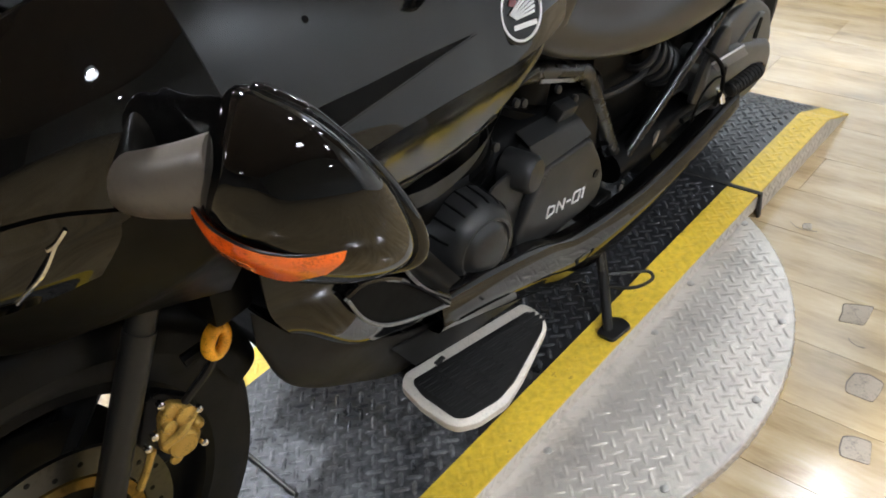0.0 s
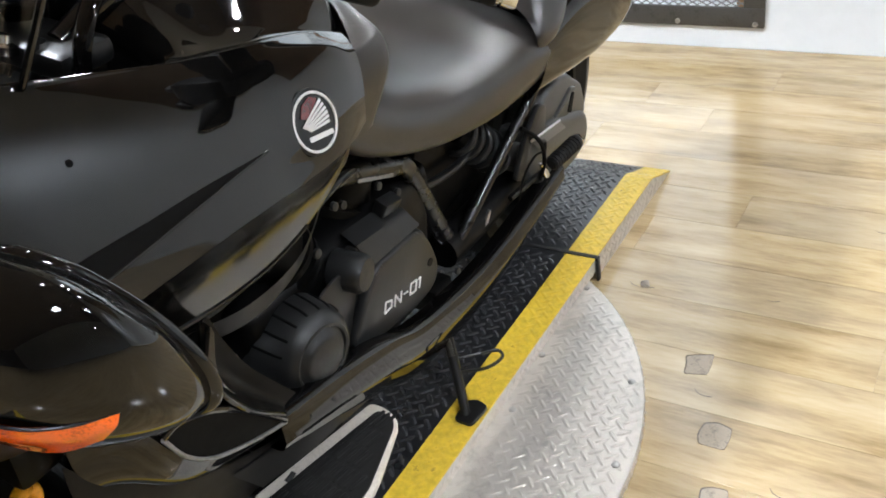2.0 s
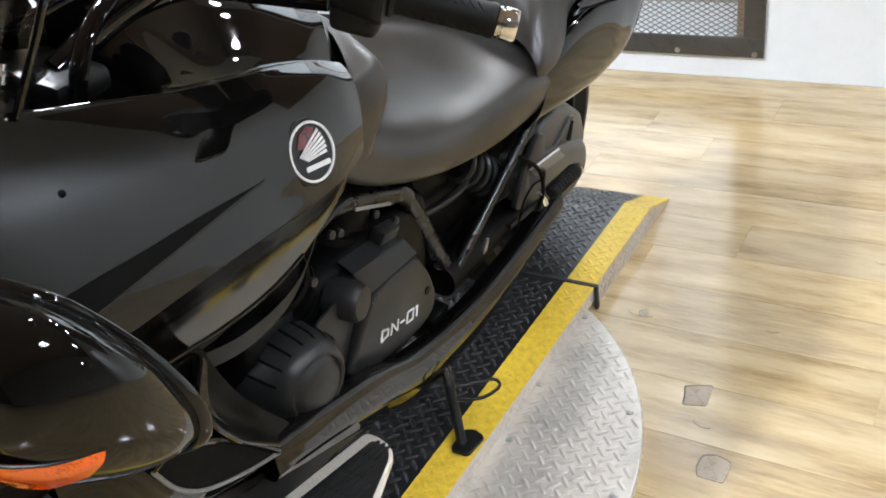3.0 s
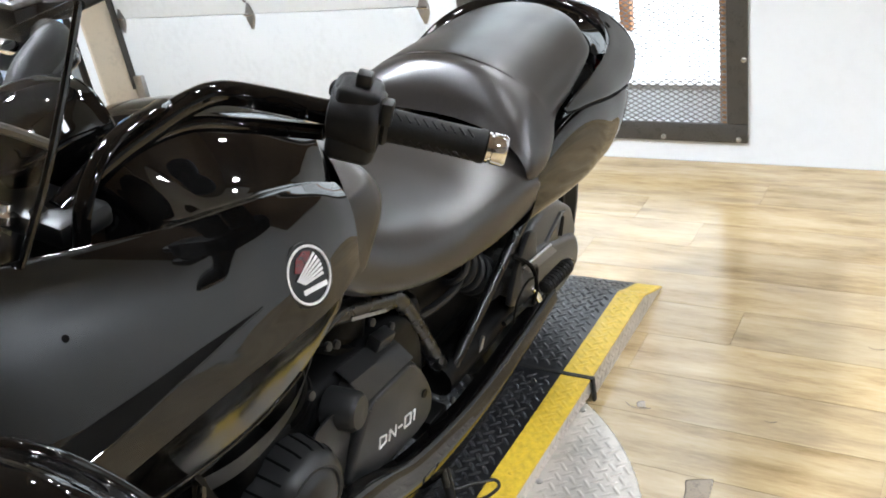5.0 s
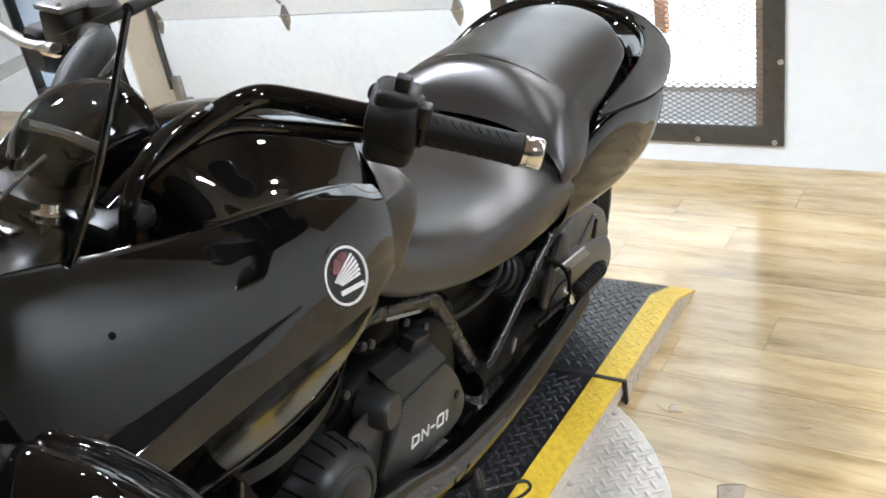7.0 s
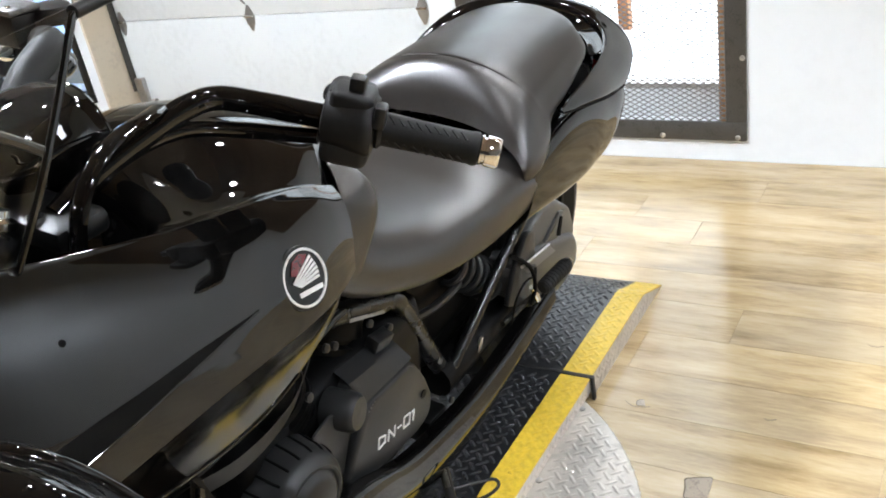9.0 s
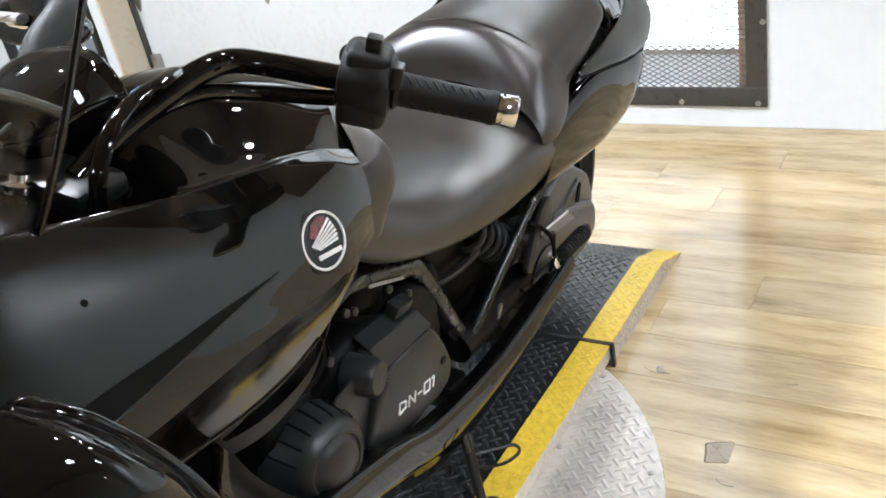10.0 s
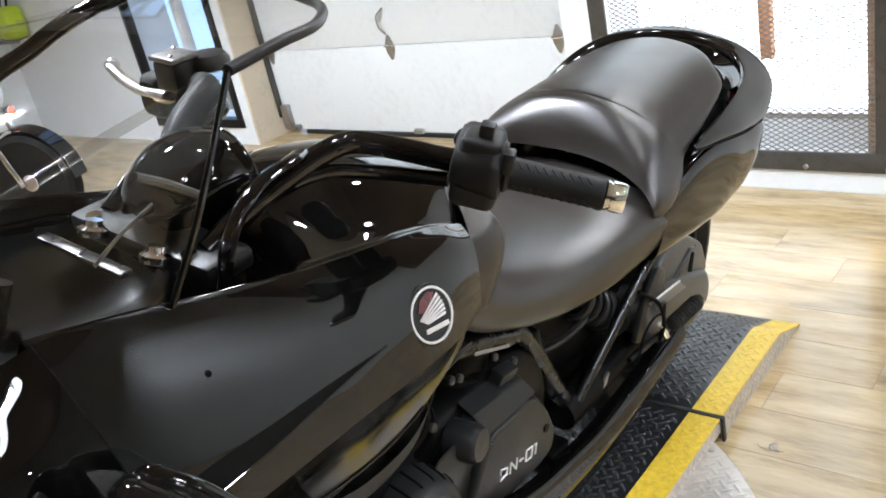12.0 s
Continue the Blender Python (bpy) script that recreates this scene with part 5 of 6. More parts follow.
B("intake_rim", tube([Vector(p) + Vector((0, -0.001, -0.002)) for p in spline(op[4:] + op[:1], 30)], 0.0024, 60, 8), "plate_grey", "pale lower rim of the air intake")
B("intake_lip", tube(spline(op[:5], 30), 0.0040, 60, 8), "gloss", "gloss black upper lip of the air intake")
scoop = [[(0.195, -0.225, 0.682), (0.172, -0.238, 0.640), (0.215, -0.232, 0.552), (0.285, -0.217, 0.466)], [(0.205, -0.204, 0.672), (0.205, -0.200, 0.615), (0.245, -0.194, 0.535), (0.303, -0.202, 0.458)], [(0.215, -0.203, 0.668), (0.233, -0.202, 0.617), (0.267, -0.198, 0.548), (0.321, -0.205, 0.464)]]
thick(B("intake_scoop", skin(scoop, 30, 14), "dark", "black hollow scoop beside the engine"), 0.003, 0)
B("scoop_edge", tube(scoop[0], 0.0032, 40, 8), "gloss", "rounded gloss black edge of the scoop")
# belly pan
P0 = [(0.060, -0.135, 0.562), (0.13, -0.160, 0.480), (0.22, -0.162, 0.405), (0.33, -0.160, 0.345), (0.50, -0.155, 0.270), (0.65, -0.160, 0.225)]
P1 = [(0.058, -0.138, 0.515), (0.085, -0.150, 0.440), (0.180, -0.140, 0.345), (0.32, -0.130, 0.262), (0.50, -0.118, 0.205), (0.65, -0.15, 0.170)]
P2 = [(0.088, -0.100, 0.450), (0.118, -0.112, 0.385), (0.205, -0.100, 0.290), (0.33, -0.095, 0.195), (0.50, -0.085, 0.160), (0.65, -0.11, 0.145)]
P3 = [(0.115, 0.0, 0.400), (0.17, 0.0, 0.320), (0.25, 0.0, 0.250), (0.34, 0.0, 0.190), (0.50, 0.0, 0.155), (0.65, 0.0, 0.14)]
thick(B("belly_pan", skin(both([P0, P1, P2, P3]), 30, 40), "matte", "black plastic belly pan"), 0.003, 0)
# long gloss sill along the bottom of the frame
for s in (1, -1):
    f = lambda pts: [(x, y * s, z) for x, y, z in pts]
    U = f([(0.30, -0.188, 0.425), (0.42, -0.185, 0.388), (0.55, -0.178, 0.335), (0.68, -0.170, 0.270), (0.88, -0.165, 0.232), (1.05, -0.166, 0.240), (1.24, -0.168, 0.268)])
    W = f([(0.30, -0.198, 0.385), (0.42, -0.196, 0.345), (0.55, -0.190, 0.288), (0.68, -0.181, 0.228), (0.88, -0.176, 0.198), (1.05, -0.177, 0.210), (1.24, -0.177, 0.242)])
    D = f([(0.31, -0.176, 0.350), (0.43, -0.172, 0.292), (0.56, -0.168, 0.226), (0.68, -0.163, 0.160), (0.88, -0.160, 0.135), (1.05, -0.162, 0.165), (1.24, -0.165, 0.215)])
    thick(B("side_sill", skin([[(x, y + 0.03 * s, z - 0.005) for x, y, z in U], U, W, D, [(x, y + 0.04 * s, z) for x, y, z in D]], 40, 20, (2,)), "gloss", "long gloss black lower side cover"), 0.003, 0)

# frame tubes
for s in (1, -1):
    f = lambda pts: [(x, y * s, z) for x, y, z in pts]
    B("frame_tube", tube(f([(0.50, -0.105, 0.625), (0.60, -0.104, 0.588), (0.70, -0.102, 0.542), (0.735, -0.101, 0.525), (0.758, -0.100, 0.497), (0.80, -0.100, 0.425), (0.86, -0.100, 0.318), (0.90, -0.100, 0.25)]), 0.0165, 60, 14), "frame_black", "dark painted steel frame tube")
    B("rear_tube", tube(f([(1.150, -0.135, 0.530), (1.128, -0.140, 0.485), (1.02, -0.130, 0.392), (0.904, -0.120, 0.296), (0.88, -0.118, 0.275)]), 0.0105, 40, 12), "frame_black", "slim dark diagonal tube")
B("frame_label", plate(rounded([(-0.048, -0.0026), (0.048, -0.0026), (0.048, 0.0026), (-0.048, 0.0026)], 0.001), 0.001, 0, frame_to((0.635, -0.1205, 0.565), (0.91, 0.01, -0.41), (-0.15, -0.95, 0.28))), "plate_grey", "thin grey label strip")
# near-black box whose colour gives the shade in the frame's gaps
B("frame_filler", box(0.30, 1.10, -0.055, 0.055, 0.20, 0.60, 0.03), "void", "near-black filler box for the shade inside the frame")

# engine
B("crankcase", box(0.36, 0.82, -0.110, 0.110, 0.20, 0.50, 0.035, 3), "dark", "dark crankcase")
cov = rounded([(0.500, 0.326), (0.520, 0.400), (0.556, 0.468), (0.580, 0.488), (0.690, 0.470), (0.736, 0.418), (0.772, 0.350), (0.782, 0.300), (0.756, 0.272), (0.660, 0.272), (0.560, 0.290)], 0.018, 5)
pl = Matrix(((1, 0, 0, 0), (0, 0, -1, -0.100), (0, 1, 0, 0), (0, 0, 0, 1)))
cover = B("engine_cover", plate(cov, 0.030, 0.010, pl, 3), "engine", "grey-black moulded engine side cover")
part("raised_face", plate(rounded([(0.517, 0.338), (0.552, 0.394), (0.590, 0.446), (0.714, 0.438), (0.750, 0.378), (0.770, 0.328), (0.762, 0.292), (0.722, 0.282), (0.620, 0.296), (0.550, 0.314)], 0.022, 6), 0.020, 0.008, Matrix.Translation((0, -0.028, 0)) @ pl, 4), M["engine"], cover, "smooth raised face of the cover")
thick(part("upper_slab", skin([[(0.586, -0.143, 0.449), (0.650, -0.144, 0.446), (0.714, -0.143, 0.441)], [(0.570, -0.127, 0.489), (0.634, -0.128, 0.480), (0.702, -0.127, 0.468)], [(0.572, -0.100, 0.500), (0.636, -0.100, 0.491), (0.704, -0.100, 0.479)]], 12, 10, (1,)), M["engine"], cover, "sloping upper facet of the cover"), 0.002, 0)
part("lug", moved(box(-0.022, 0.022, -0.012, 0.012, -0.010, 0.014, 0.004), frame_to((0.672, -0.112, 0.492), (0.95, 0, -0.2), (0, -0.3, 1))), M["engine"], cover, "small square lug above the cover")
part("front_slab", plate(rounded([(0.462, 0.384), (0.470, 0.474), (0.516, 0.480), (0.556, 0.430), (0.530, 0.350)], 0.010, 3), 0.006, 0.003, Matrix.Translation((0, -0.030, 0)) @ pl), M["engine"], cover, "flat front slab")
# a dark disc on the face, coloured as the hole's shade
part("hole", lathe([(0, 0.0078), (0.002, 0.0078)], frame_to((0.738, -0.1478, 0.352), (0, -1, 0), (0, 0, 1)), 14), M["dark"], cover, "dark disc for the shade in a screw hole")
part("boss", lathe([(0, 0.030), (0.044, 0.029), (0.051, 0.024), (0.052, 0.0)], frame_to((0.540, -0.108, 0.462), (0.16, -1, 0.06), (0, 0, 1)), 32), M["engine"], cover, "round boss on the cover")
# plain raised strokes in place of the model lettering
lt = frame_to((0.660, -0.1482, 0.343), (0.86, 0.0, -0.19), (0, -1, 0.02))
bars = [((-0.058, -0.010), (-0.058, 0.010)), ((-0.058, 0.010), (-0.040, 0.006)), ((-0.058, -0.010), (-0.040, -0.006)), ((-0.040, -0.006), (-0.040, 0.006)), ((-0.030, -0.010), (-0.030, 0.010)), ((-0.030, 0.010), (-0.012, -0.010)), ((-0.012, -0.010), (-0.012, 0.010)), ((-0.004, 0.0), (0.008, 0.0)), ((0.016, -0.010), (0.016, 0.010)), ((0.016, 0.010), (0.034, 0.010)), ((0.034, 0.010), (0.034, -0.010)), ((0.034, -0.010), (0.016, -0.010)), ((0.046, -0.010), (0.046, 0.010)), ((0.040, 0.008), (0.046, 0.010))]
for a, b in bars:
    part("letter_bar", tube([lt @ Vector((a[0], a[1], 0.0005)), lt @ Vector((b[0], b[1], 0.0005))], 0.0017, 2, 6), M["label"], cover, "silver raised stroke")
rc = frame_to((0.432, -0.080, 0.410), (-0.10, -0.97, 0.08), (0, 0, 1))
clutch = B("clutch_cover", lathe([(-0.020, 0.071), (0.030, 0.070), (0.062, 0.067), (0.078, 0.062), (0.088, 0.055), (0.092, 0.049), (0.091, 0.045), (0.088, 0.043), (0.089, 0.040), (0.095, 0.036), (0.099, 0.028), (0.100, 0.004)], rc, 64), "engine", "round drum-shaped engine cover")
for k in range(10):
    t = radians(-30 + 20 * k)
    # raised near-black tubes; their colour gives the shade of cast grooves
    part("groove", tube([rc @ Vector((h, g * math.cos(t), g * math.sin(t))) for h, g in ((-0.005, 0.0708), (0.030, 0.0698), (0.060, 0.0671), (0.074, 0.0632))], 0.0019, 16, 8), M["void"], clutch, "near-black line for the shade in a cast groove")
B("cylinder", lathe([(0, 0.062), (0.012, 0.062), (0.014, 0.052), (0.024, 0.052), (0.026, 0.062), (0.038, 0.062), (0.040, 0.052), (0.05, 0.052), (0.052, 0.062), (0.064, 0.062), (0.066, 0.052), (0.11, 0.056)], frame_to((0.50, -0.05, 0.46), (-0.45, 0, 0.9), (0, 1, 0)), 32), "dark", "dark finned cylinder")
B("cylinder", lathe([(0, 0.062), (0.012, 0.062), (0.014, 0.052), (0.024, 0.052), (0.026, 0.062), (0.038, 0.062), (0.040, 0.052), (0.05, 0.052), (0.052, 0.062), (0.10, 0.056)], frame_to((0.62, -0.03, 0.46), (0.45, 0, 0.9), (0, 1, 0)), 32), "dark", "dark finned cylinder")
for x, y, z in ((0.452, -0.150, 0.566), (0.545, -0.125, 0.575), (0.640, -0.118, 0.548), (0.826, -0.150, 0.272), (0.520, -0.130, 0.59), (0.70, -0.112, 0.50)):
    B("bolt", lathe([(0, 0.0065), (0.005, 0.0065), (0.006, 0.004)], frame_to((x, y, z), (0, -1, 0.2), (0, 0, 1)), 10), "engine", "dull bolt head")
B("wiring", tube([(0.40, -0.11, 0.56), (0.47, -0.125, 0.60), (0.56, -0.12, 0.61), (0.63, -0.10, 0.575)], 0.006, 24, 8), "satin", "black wiring")
B("heat_shield", skin([[(0.20, -0.175, 0.640), (0.30, -0.178, 0.610), (0.40, -0.172, 0.610), (0.47, -0.160, 0.655)], [(0.22, -0.165, 0.600), (0.31, -0.168, 0.575), (0.40, -0.160, 0.575), (0.46, -0.15, 0.61)]], 20, 6), "satin", "black inner cover below the tank panel")

# shock absorber, rear drive case, rear wheel, passenger peg
sh0, sh1 = Vector((0.945, -0.075, 0.470)), Vector((1.135, -0.085, 0.310))
B("shock_body", tube([sh0, sh1], 0.020, 3, 14), "dark", "dark shock absorber body")
ax = (sh1 - sh0).normalized()
e1 = ax.cross(Vector((0, 1, 0))).normalized()
e2 = ax.cross(e1)
B("shock_spring", tube([sh0 + (sh1 - sh0) * (k / 70) + 0.036 * (math.cos(k * 2 * math.pi / 10) * e1 + math.sin(k * 2 * math.pi / 10) * e2) for k in range(71)], 0.0066, 280, 8), "engine", "black coil spring")
B("spring_seat", lathe([(0, 0.040), (0.012, 0.042), (0.018, 0.030), (0.034, 0.022)], frame_to(sh1, ax, (0, 1, 0)), 24), "steel", "grey spring seat")
side = lambda y: Matrix(((1, 0, 0, 0), (0, 0, -1, y), (0, 1, 0, 0), (0, 0, 0, 1)))
case = rounded([(1.084, 0.330), (1.085, 0.392), (1.110, 0.402), (1.233, 0.380), (1.395, 0.318), (1.422, 0.272), (1.416, 0.222), (1.359, 0.206), (1.266, 0.210), (1.184, 0.240)], 0.022, 5)
fd = B("final_drive_case", plate(case, 0.078, 0.016, side(-0.078), 4), "case_grey", "grey shaft drive case beside the rear wheel")
part("tower", plate(rounded([(1.130, 0.370), (1.143, 0.414), (1.171, 0.446), (1.238, 0.462), (1.297, 0.444), (1.379, 0.388), (1.423, 0.310), (1.400, 0.280), (1.200, 0.330)], 0.018, 4), 0.066, 0.012, side(-0.078), 3), M["case_grey"], fd, "raised rear part of the case")
part("facet", plate(rounded([(1.215, 0.372), (1.300, 0.414), (1.330, 0.404), (1.300, 0.350), (1.240, 0.364)], 0.004, 2), 0.010, 0.004, side(-0.140), 2), M["case_grey"], fd, "sloping facet")
# a dark plate on the case, coloured as the slit's shade
part("slit", plate(rounded([(1.288, 0.364), (1.302, 0.404), (1.314, 0.398), (1.308, 0.353)], 0.004, 2), 0.002, 0, side(-0.1502)), M["void"], fd, "dark plate for the shade in a slit of the drive case")
plt_ = part("name_plate", plate(rounded([(1.098, 0.394), (1.231, 0.373), (1.272, 0.338), (1.132, 0.362)], 0.003, 2), 0.0016, 0, side(-0.1562)), M["plate_grey"], fd, "grey metal plate on the drive case")
part("plate_edge", tube([(1.098, -0.1575, 0.395), (1.233, -0.1575, 0.374)], 0.0024, 3, 8), M["label"], plt_, "bright upper edge of the plate")
B("case_wire", tube([(1.060, -0.150, 0.440), (1.095, -0.165, 0.410), (1.120, -0.172, 0.375), (1.128, -0.175, 0.335), (1.120, -0.172, 0.300)], 0.004, 24, 8), "void", "thin black wire over the drive case")
B("case_wire", tube([(1.055, -0.160, 0.290), (1.062, -0.165, 0.345), (1.090, -0.170, 0.370), (1.120, -0.172, 0.365)], 0.0022, 24, 8), "void", "thin black wire over the drive case")
B("swing_arm", tube([(0.86, -0.10, 0.27), (1.05, -0.105, 0.275), (1.24, -0.105, 0.31)], 0.034, 20, 14), "dark", "dark swing arm")

B("peg_bracket", plate(rounded([(1.05, 0.33), (1.08, 0.40), (1.13, 0.455), (1.165, 0.44), (1.175, 0.36), (1.165, 0.30), (1.12, 0.295)], 0.012, 3), 0.012, 0.003, Matrix(((1, 0, 0, 0), (0, 0, -1, -0.142), (0, 1, 0, 0), (0, 0, 0, 1)))), "engine", "dark peg bracket")
pg = frame_to((1.150, -0.181, 0.322), (0.092, -0.014, 0.012), (1, 0, 0))
peg = B("passenger_peg", lathe([(0, 0.010), (0.004, 0.0145), (0.090, 0.0145), (0.096, 0.012)], pg, 20), "rubber", "folded black rubber passenger peg")
for k in range(9):
    part("rib", lathe([(0, 0.0160), (0.004, 0.0160)], pg @ Matrix.Translation((0.008 + k * 0.0092, 0, 0)), 20), M["rubber"], peg)
part("end_cap", lathe([(0.096, 0.011), (0.099, 0.013), (0.103, 0.009)], pg, 18), M["chrome"], peg, "bright end cap")
B("peg_pin", tube([(1.128, -0.170, 0.335), (1.142, -0.176, 0.300)], 0.007, 3, 10), "chrome", "bright hinge pin")
B("peg_spring", tube([(1.10, -0.158, 0.41), (1.125, -0.165, 0.385), (1.155, -0.162, 0.365), (1.150, -0.165, 0.325)], 0.0035, 20, 8), "satin", "black return wire")
B("peg_arm", tube([(1.035, -0.150, 0.300), (1.09, -0.155, 0.298), (1.14, -0.165, 0.305)], 0.006, 12, 8), "satin")
B("hose", tube([(0.80, -0.09, 0.44), (0.87, -0.095, 0.425), (0.95, -0.095, 0.42), (1.02, -0.09, 0.44)], 0.008, 20, 8), "satin", "black hose")
# dark box fills the gap between frame and rear wheel
B("inner_filler", box(0.82, 1.30, -0.075, 0.075, 0.30, 0.56, 0.03), "dark", "dark filler box ahead of the rear wheel")
B("lug", plate(rounded([(0, 0), (0.02, 0.035), (0.03, 0.035), (0.018, 0.0)], 0.003), 0.006, 0.001, Matrix(((1, 0, 0, 0.955), (0, 0, -1, -0.13), (0, 1, 0, 0.265), (0, 0, 0, 1)))), "steel", "small bright lug")


def wheel(name, x, z, r, w, rim_r, steer=0.0):
    base = Matrix.Translation((x, 0, z)) @ Matrix.Rotation(steer, 4, "Z") @ frame_to((0, 0, 0), (0, 1, 0), (0, 0, 1))
    tyre_prof = [(-w * 0.40, rim_r), (-w * 0.50, rim_r + (r - rim_r) * 0.35), (-w * 0.47, rim_r + (r - rim_r) * 0.65), (-w * 0.32, r - 0.016), (-w * 0.15, r - 0.003), (0, r), (w * 0.15, r - 0.003), (w * 0.32, r - 0.016), (w * 0.47, rim_r + (r - rim_r) * 0.65), (w * 0.50, rim_r + (r - rim_r) * 0.35), (w * 0.40, rim_r), (0, rim_r - 0.004)]
    wh = B(name, lathe(tyre_prof, base, 72, True), "rubber", "black road tyre on a dark alloy wheel")
    part("rim", lathe([(-w * 0.42, rim_r + 0.004), (-w * 0.42, rim_r - 0.010), (-w * 0.30, rim_r - 0.022), (w * 0.30, rim_r - 0.022), (w * 0.42, rim_r - 0.010), (w * 0.42, rim_r + 0.004), (w * 0.3, rim_r - 0.012), (-w * 0.3, rim_r - 0.012)], base, 64, True), M["dark"], wh, "dark alloy rim")
    part("hub", lathe([(-0.05, 0.030), (-0.045, 0.045), (0.045, 0.045), (0.05, 0.030)], base, 28), M["dark"], wh)
    # added dark disc in place of the shade between the spokes
    part("spoke_backing", lathe([(-0.016, 0.165), (-0.012, 0.05), (0.012, 0.05), (0.016, 0.165)], base, 48), M["dark"], wh, "added dark disc for the shade between the spokes")
    for k in range(6):
        a = k * math.pi / 3 + 0.2
        d = Vector((0, math.cos(a), math.sin(a)))
        part("spoke", tube([base @ (d * 0.035), base @ (d * (rim_r - 0.012))], 0.024, 6, 10, 0.6), M["dark"], wh)
    return wh, base


front, fb = wheel("front_wheel", -0.207, 0.314, 0.318, 0.130, 0.228, radians(2))
rear, rb = wheel("rear_wheel", 1.312, 0.290, 0.297, 0.180, 0.205)
for s in (-1, 1):
    disc_m = fb @ Matrix.Translation((s * 0.062, 0, 0))
    part("brake_disc", lathe([(-0.0025, 0.158), (0.0025, 0.158), (0.0025, 0.122), (-0.0025, 0.122)], disc_m, 72, True), M["darksteel"], front, "dark grey brake disc ring")
    part("disc_carrier", lathe([(-0.004, 0.120), (0.004, 0.120), (0.004, 0.106), (-0.004, 0.106)], disc_m, 40, True), M["bronze"], front, "dark gold disc carrier")
    for k in range(30):
        a = 2 * math.pi * k / 30
        # dark plugs through the ring, coloured as shaded holes
        part("disc_hole", lathe([(-0.0032, 0.0035), (0.0032, 0.0035)], disc_m @ Matrix.Translation((0, (0.140 + 0.008 * (k % 3 - 1)) * math.cos(a), (0.140 + 0.008 * (k % 3 - 1)) * math.sin(a))), 8), M["dark"], front)
    fx = lambda z: -0.134 + (z - 0.404) * 0.467
    B("fork_slider", tube([(fx(0.30), s * 0.100, 0.30), (fx(0.42), s * 0.100, 0.42), (fx(0.60), s * 0.100, 0.60)], 0.0165, 10, 20), "satin", "black fork slider")
    B("fork_tube", tube([(fx(0.58), s * 0.100, 0.58), (fx(0.90), s * 0.100, 0.90)], 0.0150, 6, 18), "satin", "dark fork tube")
    flat = Matrix(((1, 0, 0, 0), (0, 0, s, s * 0.074), (0, 1, 0, 0), (0, 0, 0, 1)))
    cal = B("caliper", plate(rounded([(-0.057, 0.438), (-0.052, 0.462), (-0.036, 0.474), (-0.017, 0.454), (-0.009, 0.424), (-0.013, 0.390), (-0.026, 0.374), (-0.046, 0.384), (-0.062, 0.408)], 0.008, 3), 0.026, 0.005, flat, 3), "gold", "gold brake caliper")
    for dx, dz, r, d in ((-0.038, 0.408, 0.0185, 0.010), (-0.026, 0.446, 0.0125, 0.008), (-0.047, 0.447, 0.0085, 0.009), (-0.016, 0.424, 0.0070, 0.012), (-0.050, 0.389, 0.0080, 0.005)):
        part("piston_cap", lathe([(0, r), (d * 0.7, r), (d, r - 0.003), (d, 0.0)], frame_to((dx, s * 0.0985, dz), (0, s, 0), (0, 0, 1)), 18), M["gold"], cal)
    part("bridge", tube([(-0.058, s * 0.098, 0.418), (-0.036, s * 0.106, 0.430), (-0.014, s * 0.098, 0.436)], 0.0055, 10, 8), M["gold"], cal, "cast bridge across the caliper")
    part("lower_arm", tube([(-0.070, s * 0.094, 0.420), (-0.084, s * 0.094, 0.396), (-0.098, s * 0.094, 0.376)], 0.0045, 8, 8), M["gold"], cal, "gold lower arm")
    for dx, dz in ((-0.049, 0.486), (-0.009, 0.440), (-0.014, 0.382), (-0.077, 0.438), (-0.066, 0.448)):
        part("bolt", lathe([(0, 0.0050), (0.006, 0.0050), (0.008, 0.0030), (0.008, 0.0)], frame_to((dx, s * 0.098, dz), (0, s, 0), (0, 0, 1)), 10), M["chrome"], cal, "bright bolt head")
    part("carrier", plate(rounded([(-0.082, 0.430), (-0.056, 0.492), (-0.040, 0.488), (-0.004, 0.444), (-0.006, 0.378), (-0.030, 0.384), (-0.060, 0.404)], 0.008, 3), 0.016, 0.003, flat), M["dark"], cal, "dark caliper carrier")
    rf = frame_to((0.023, s * 0.119, 0.540), (0.0, s, 0.05), (0.42, 0, 0.9))
    oval = [rf @ Matrix.Scale(0.62, 4, (0, 1, 0)) @ Vector((0.0, 0.0172 * math.sin(2 * math.pi * k / 24), 0.0172 * math.cos(2 * math.pi * k / 24))) for k in range(25)]
    B("side_reflector", tube(oval, 0.0088, 48, 12, 0.8), "reflector", "oval amber side reflector with a dark middle")
    B("reflector_stay", tube([(-0.01, s * 0.100, 0.52), (0.03, s * 0.105, 0.525)], 0.008, 3, 8), "dark")
fm = []
for w_, dr in ((-0.078, -0.045), (-0.070, -0.008), (-0.035, 0.010), (0.0, 0.014), (0.035, 0.010), (0.070, -0.008), (0.078, -0.045)):
    fm.append([tuple(fb @ Vector((w_, (0.322 + dr) * math.cos(a), (0.322 + dr) * math.sin(a)))) for a in [radians(d) for d in range(15, 166, 15)]])
thick(B("front_mudguard", skin(fm, 40, 30), "dark", "black front mudguard"), 0.003, 0)
B("radiator", box(0.02, 0.075, -0.13, 0.13, 0.56, 0.70, 0.01), "dark", "dark radiator")
B("brake_hose", tube([(-0.02, -0.098, 0.46), (0.02, -0.115, 0.52), (0.03, -0.10, 0.60), (0.02, -0.08, 0.70)], 0.005, 24, 8), "satin", "black brake hose")

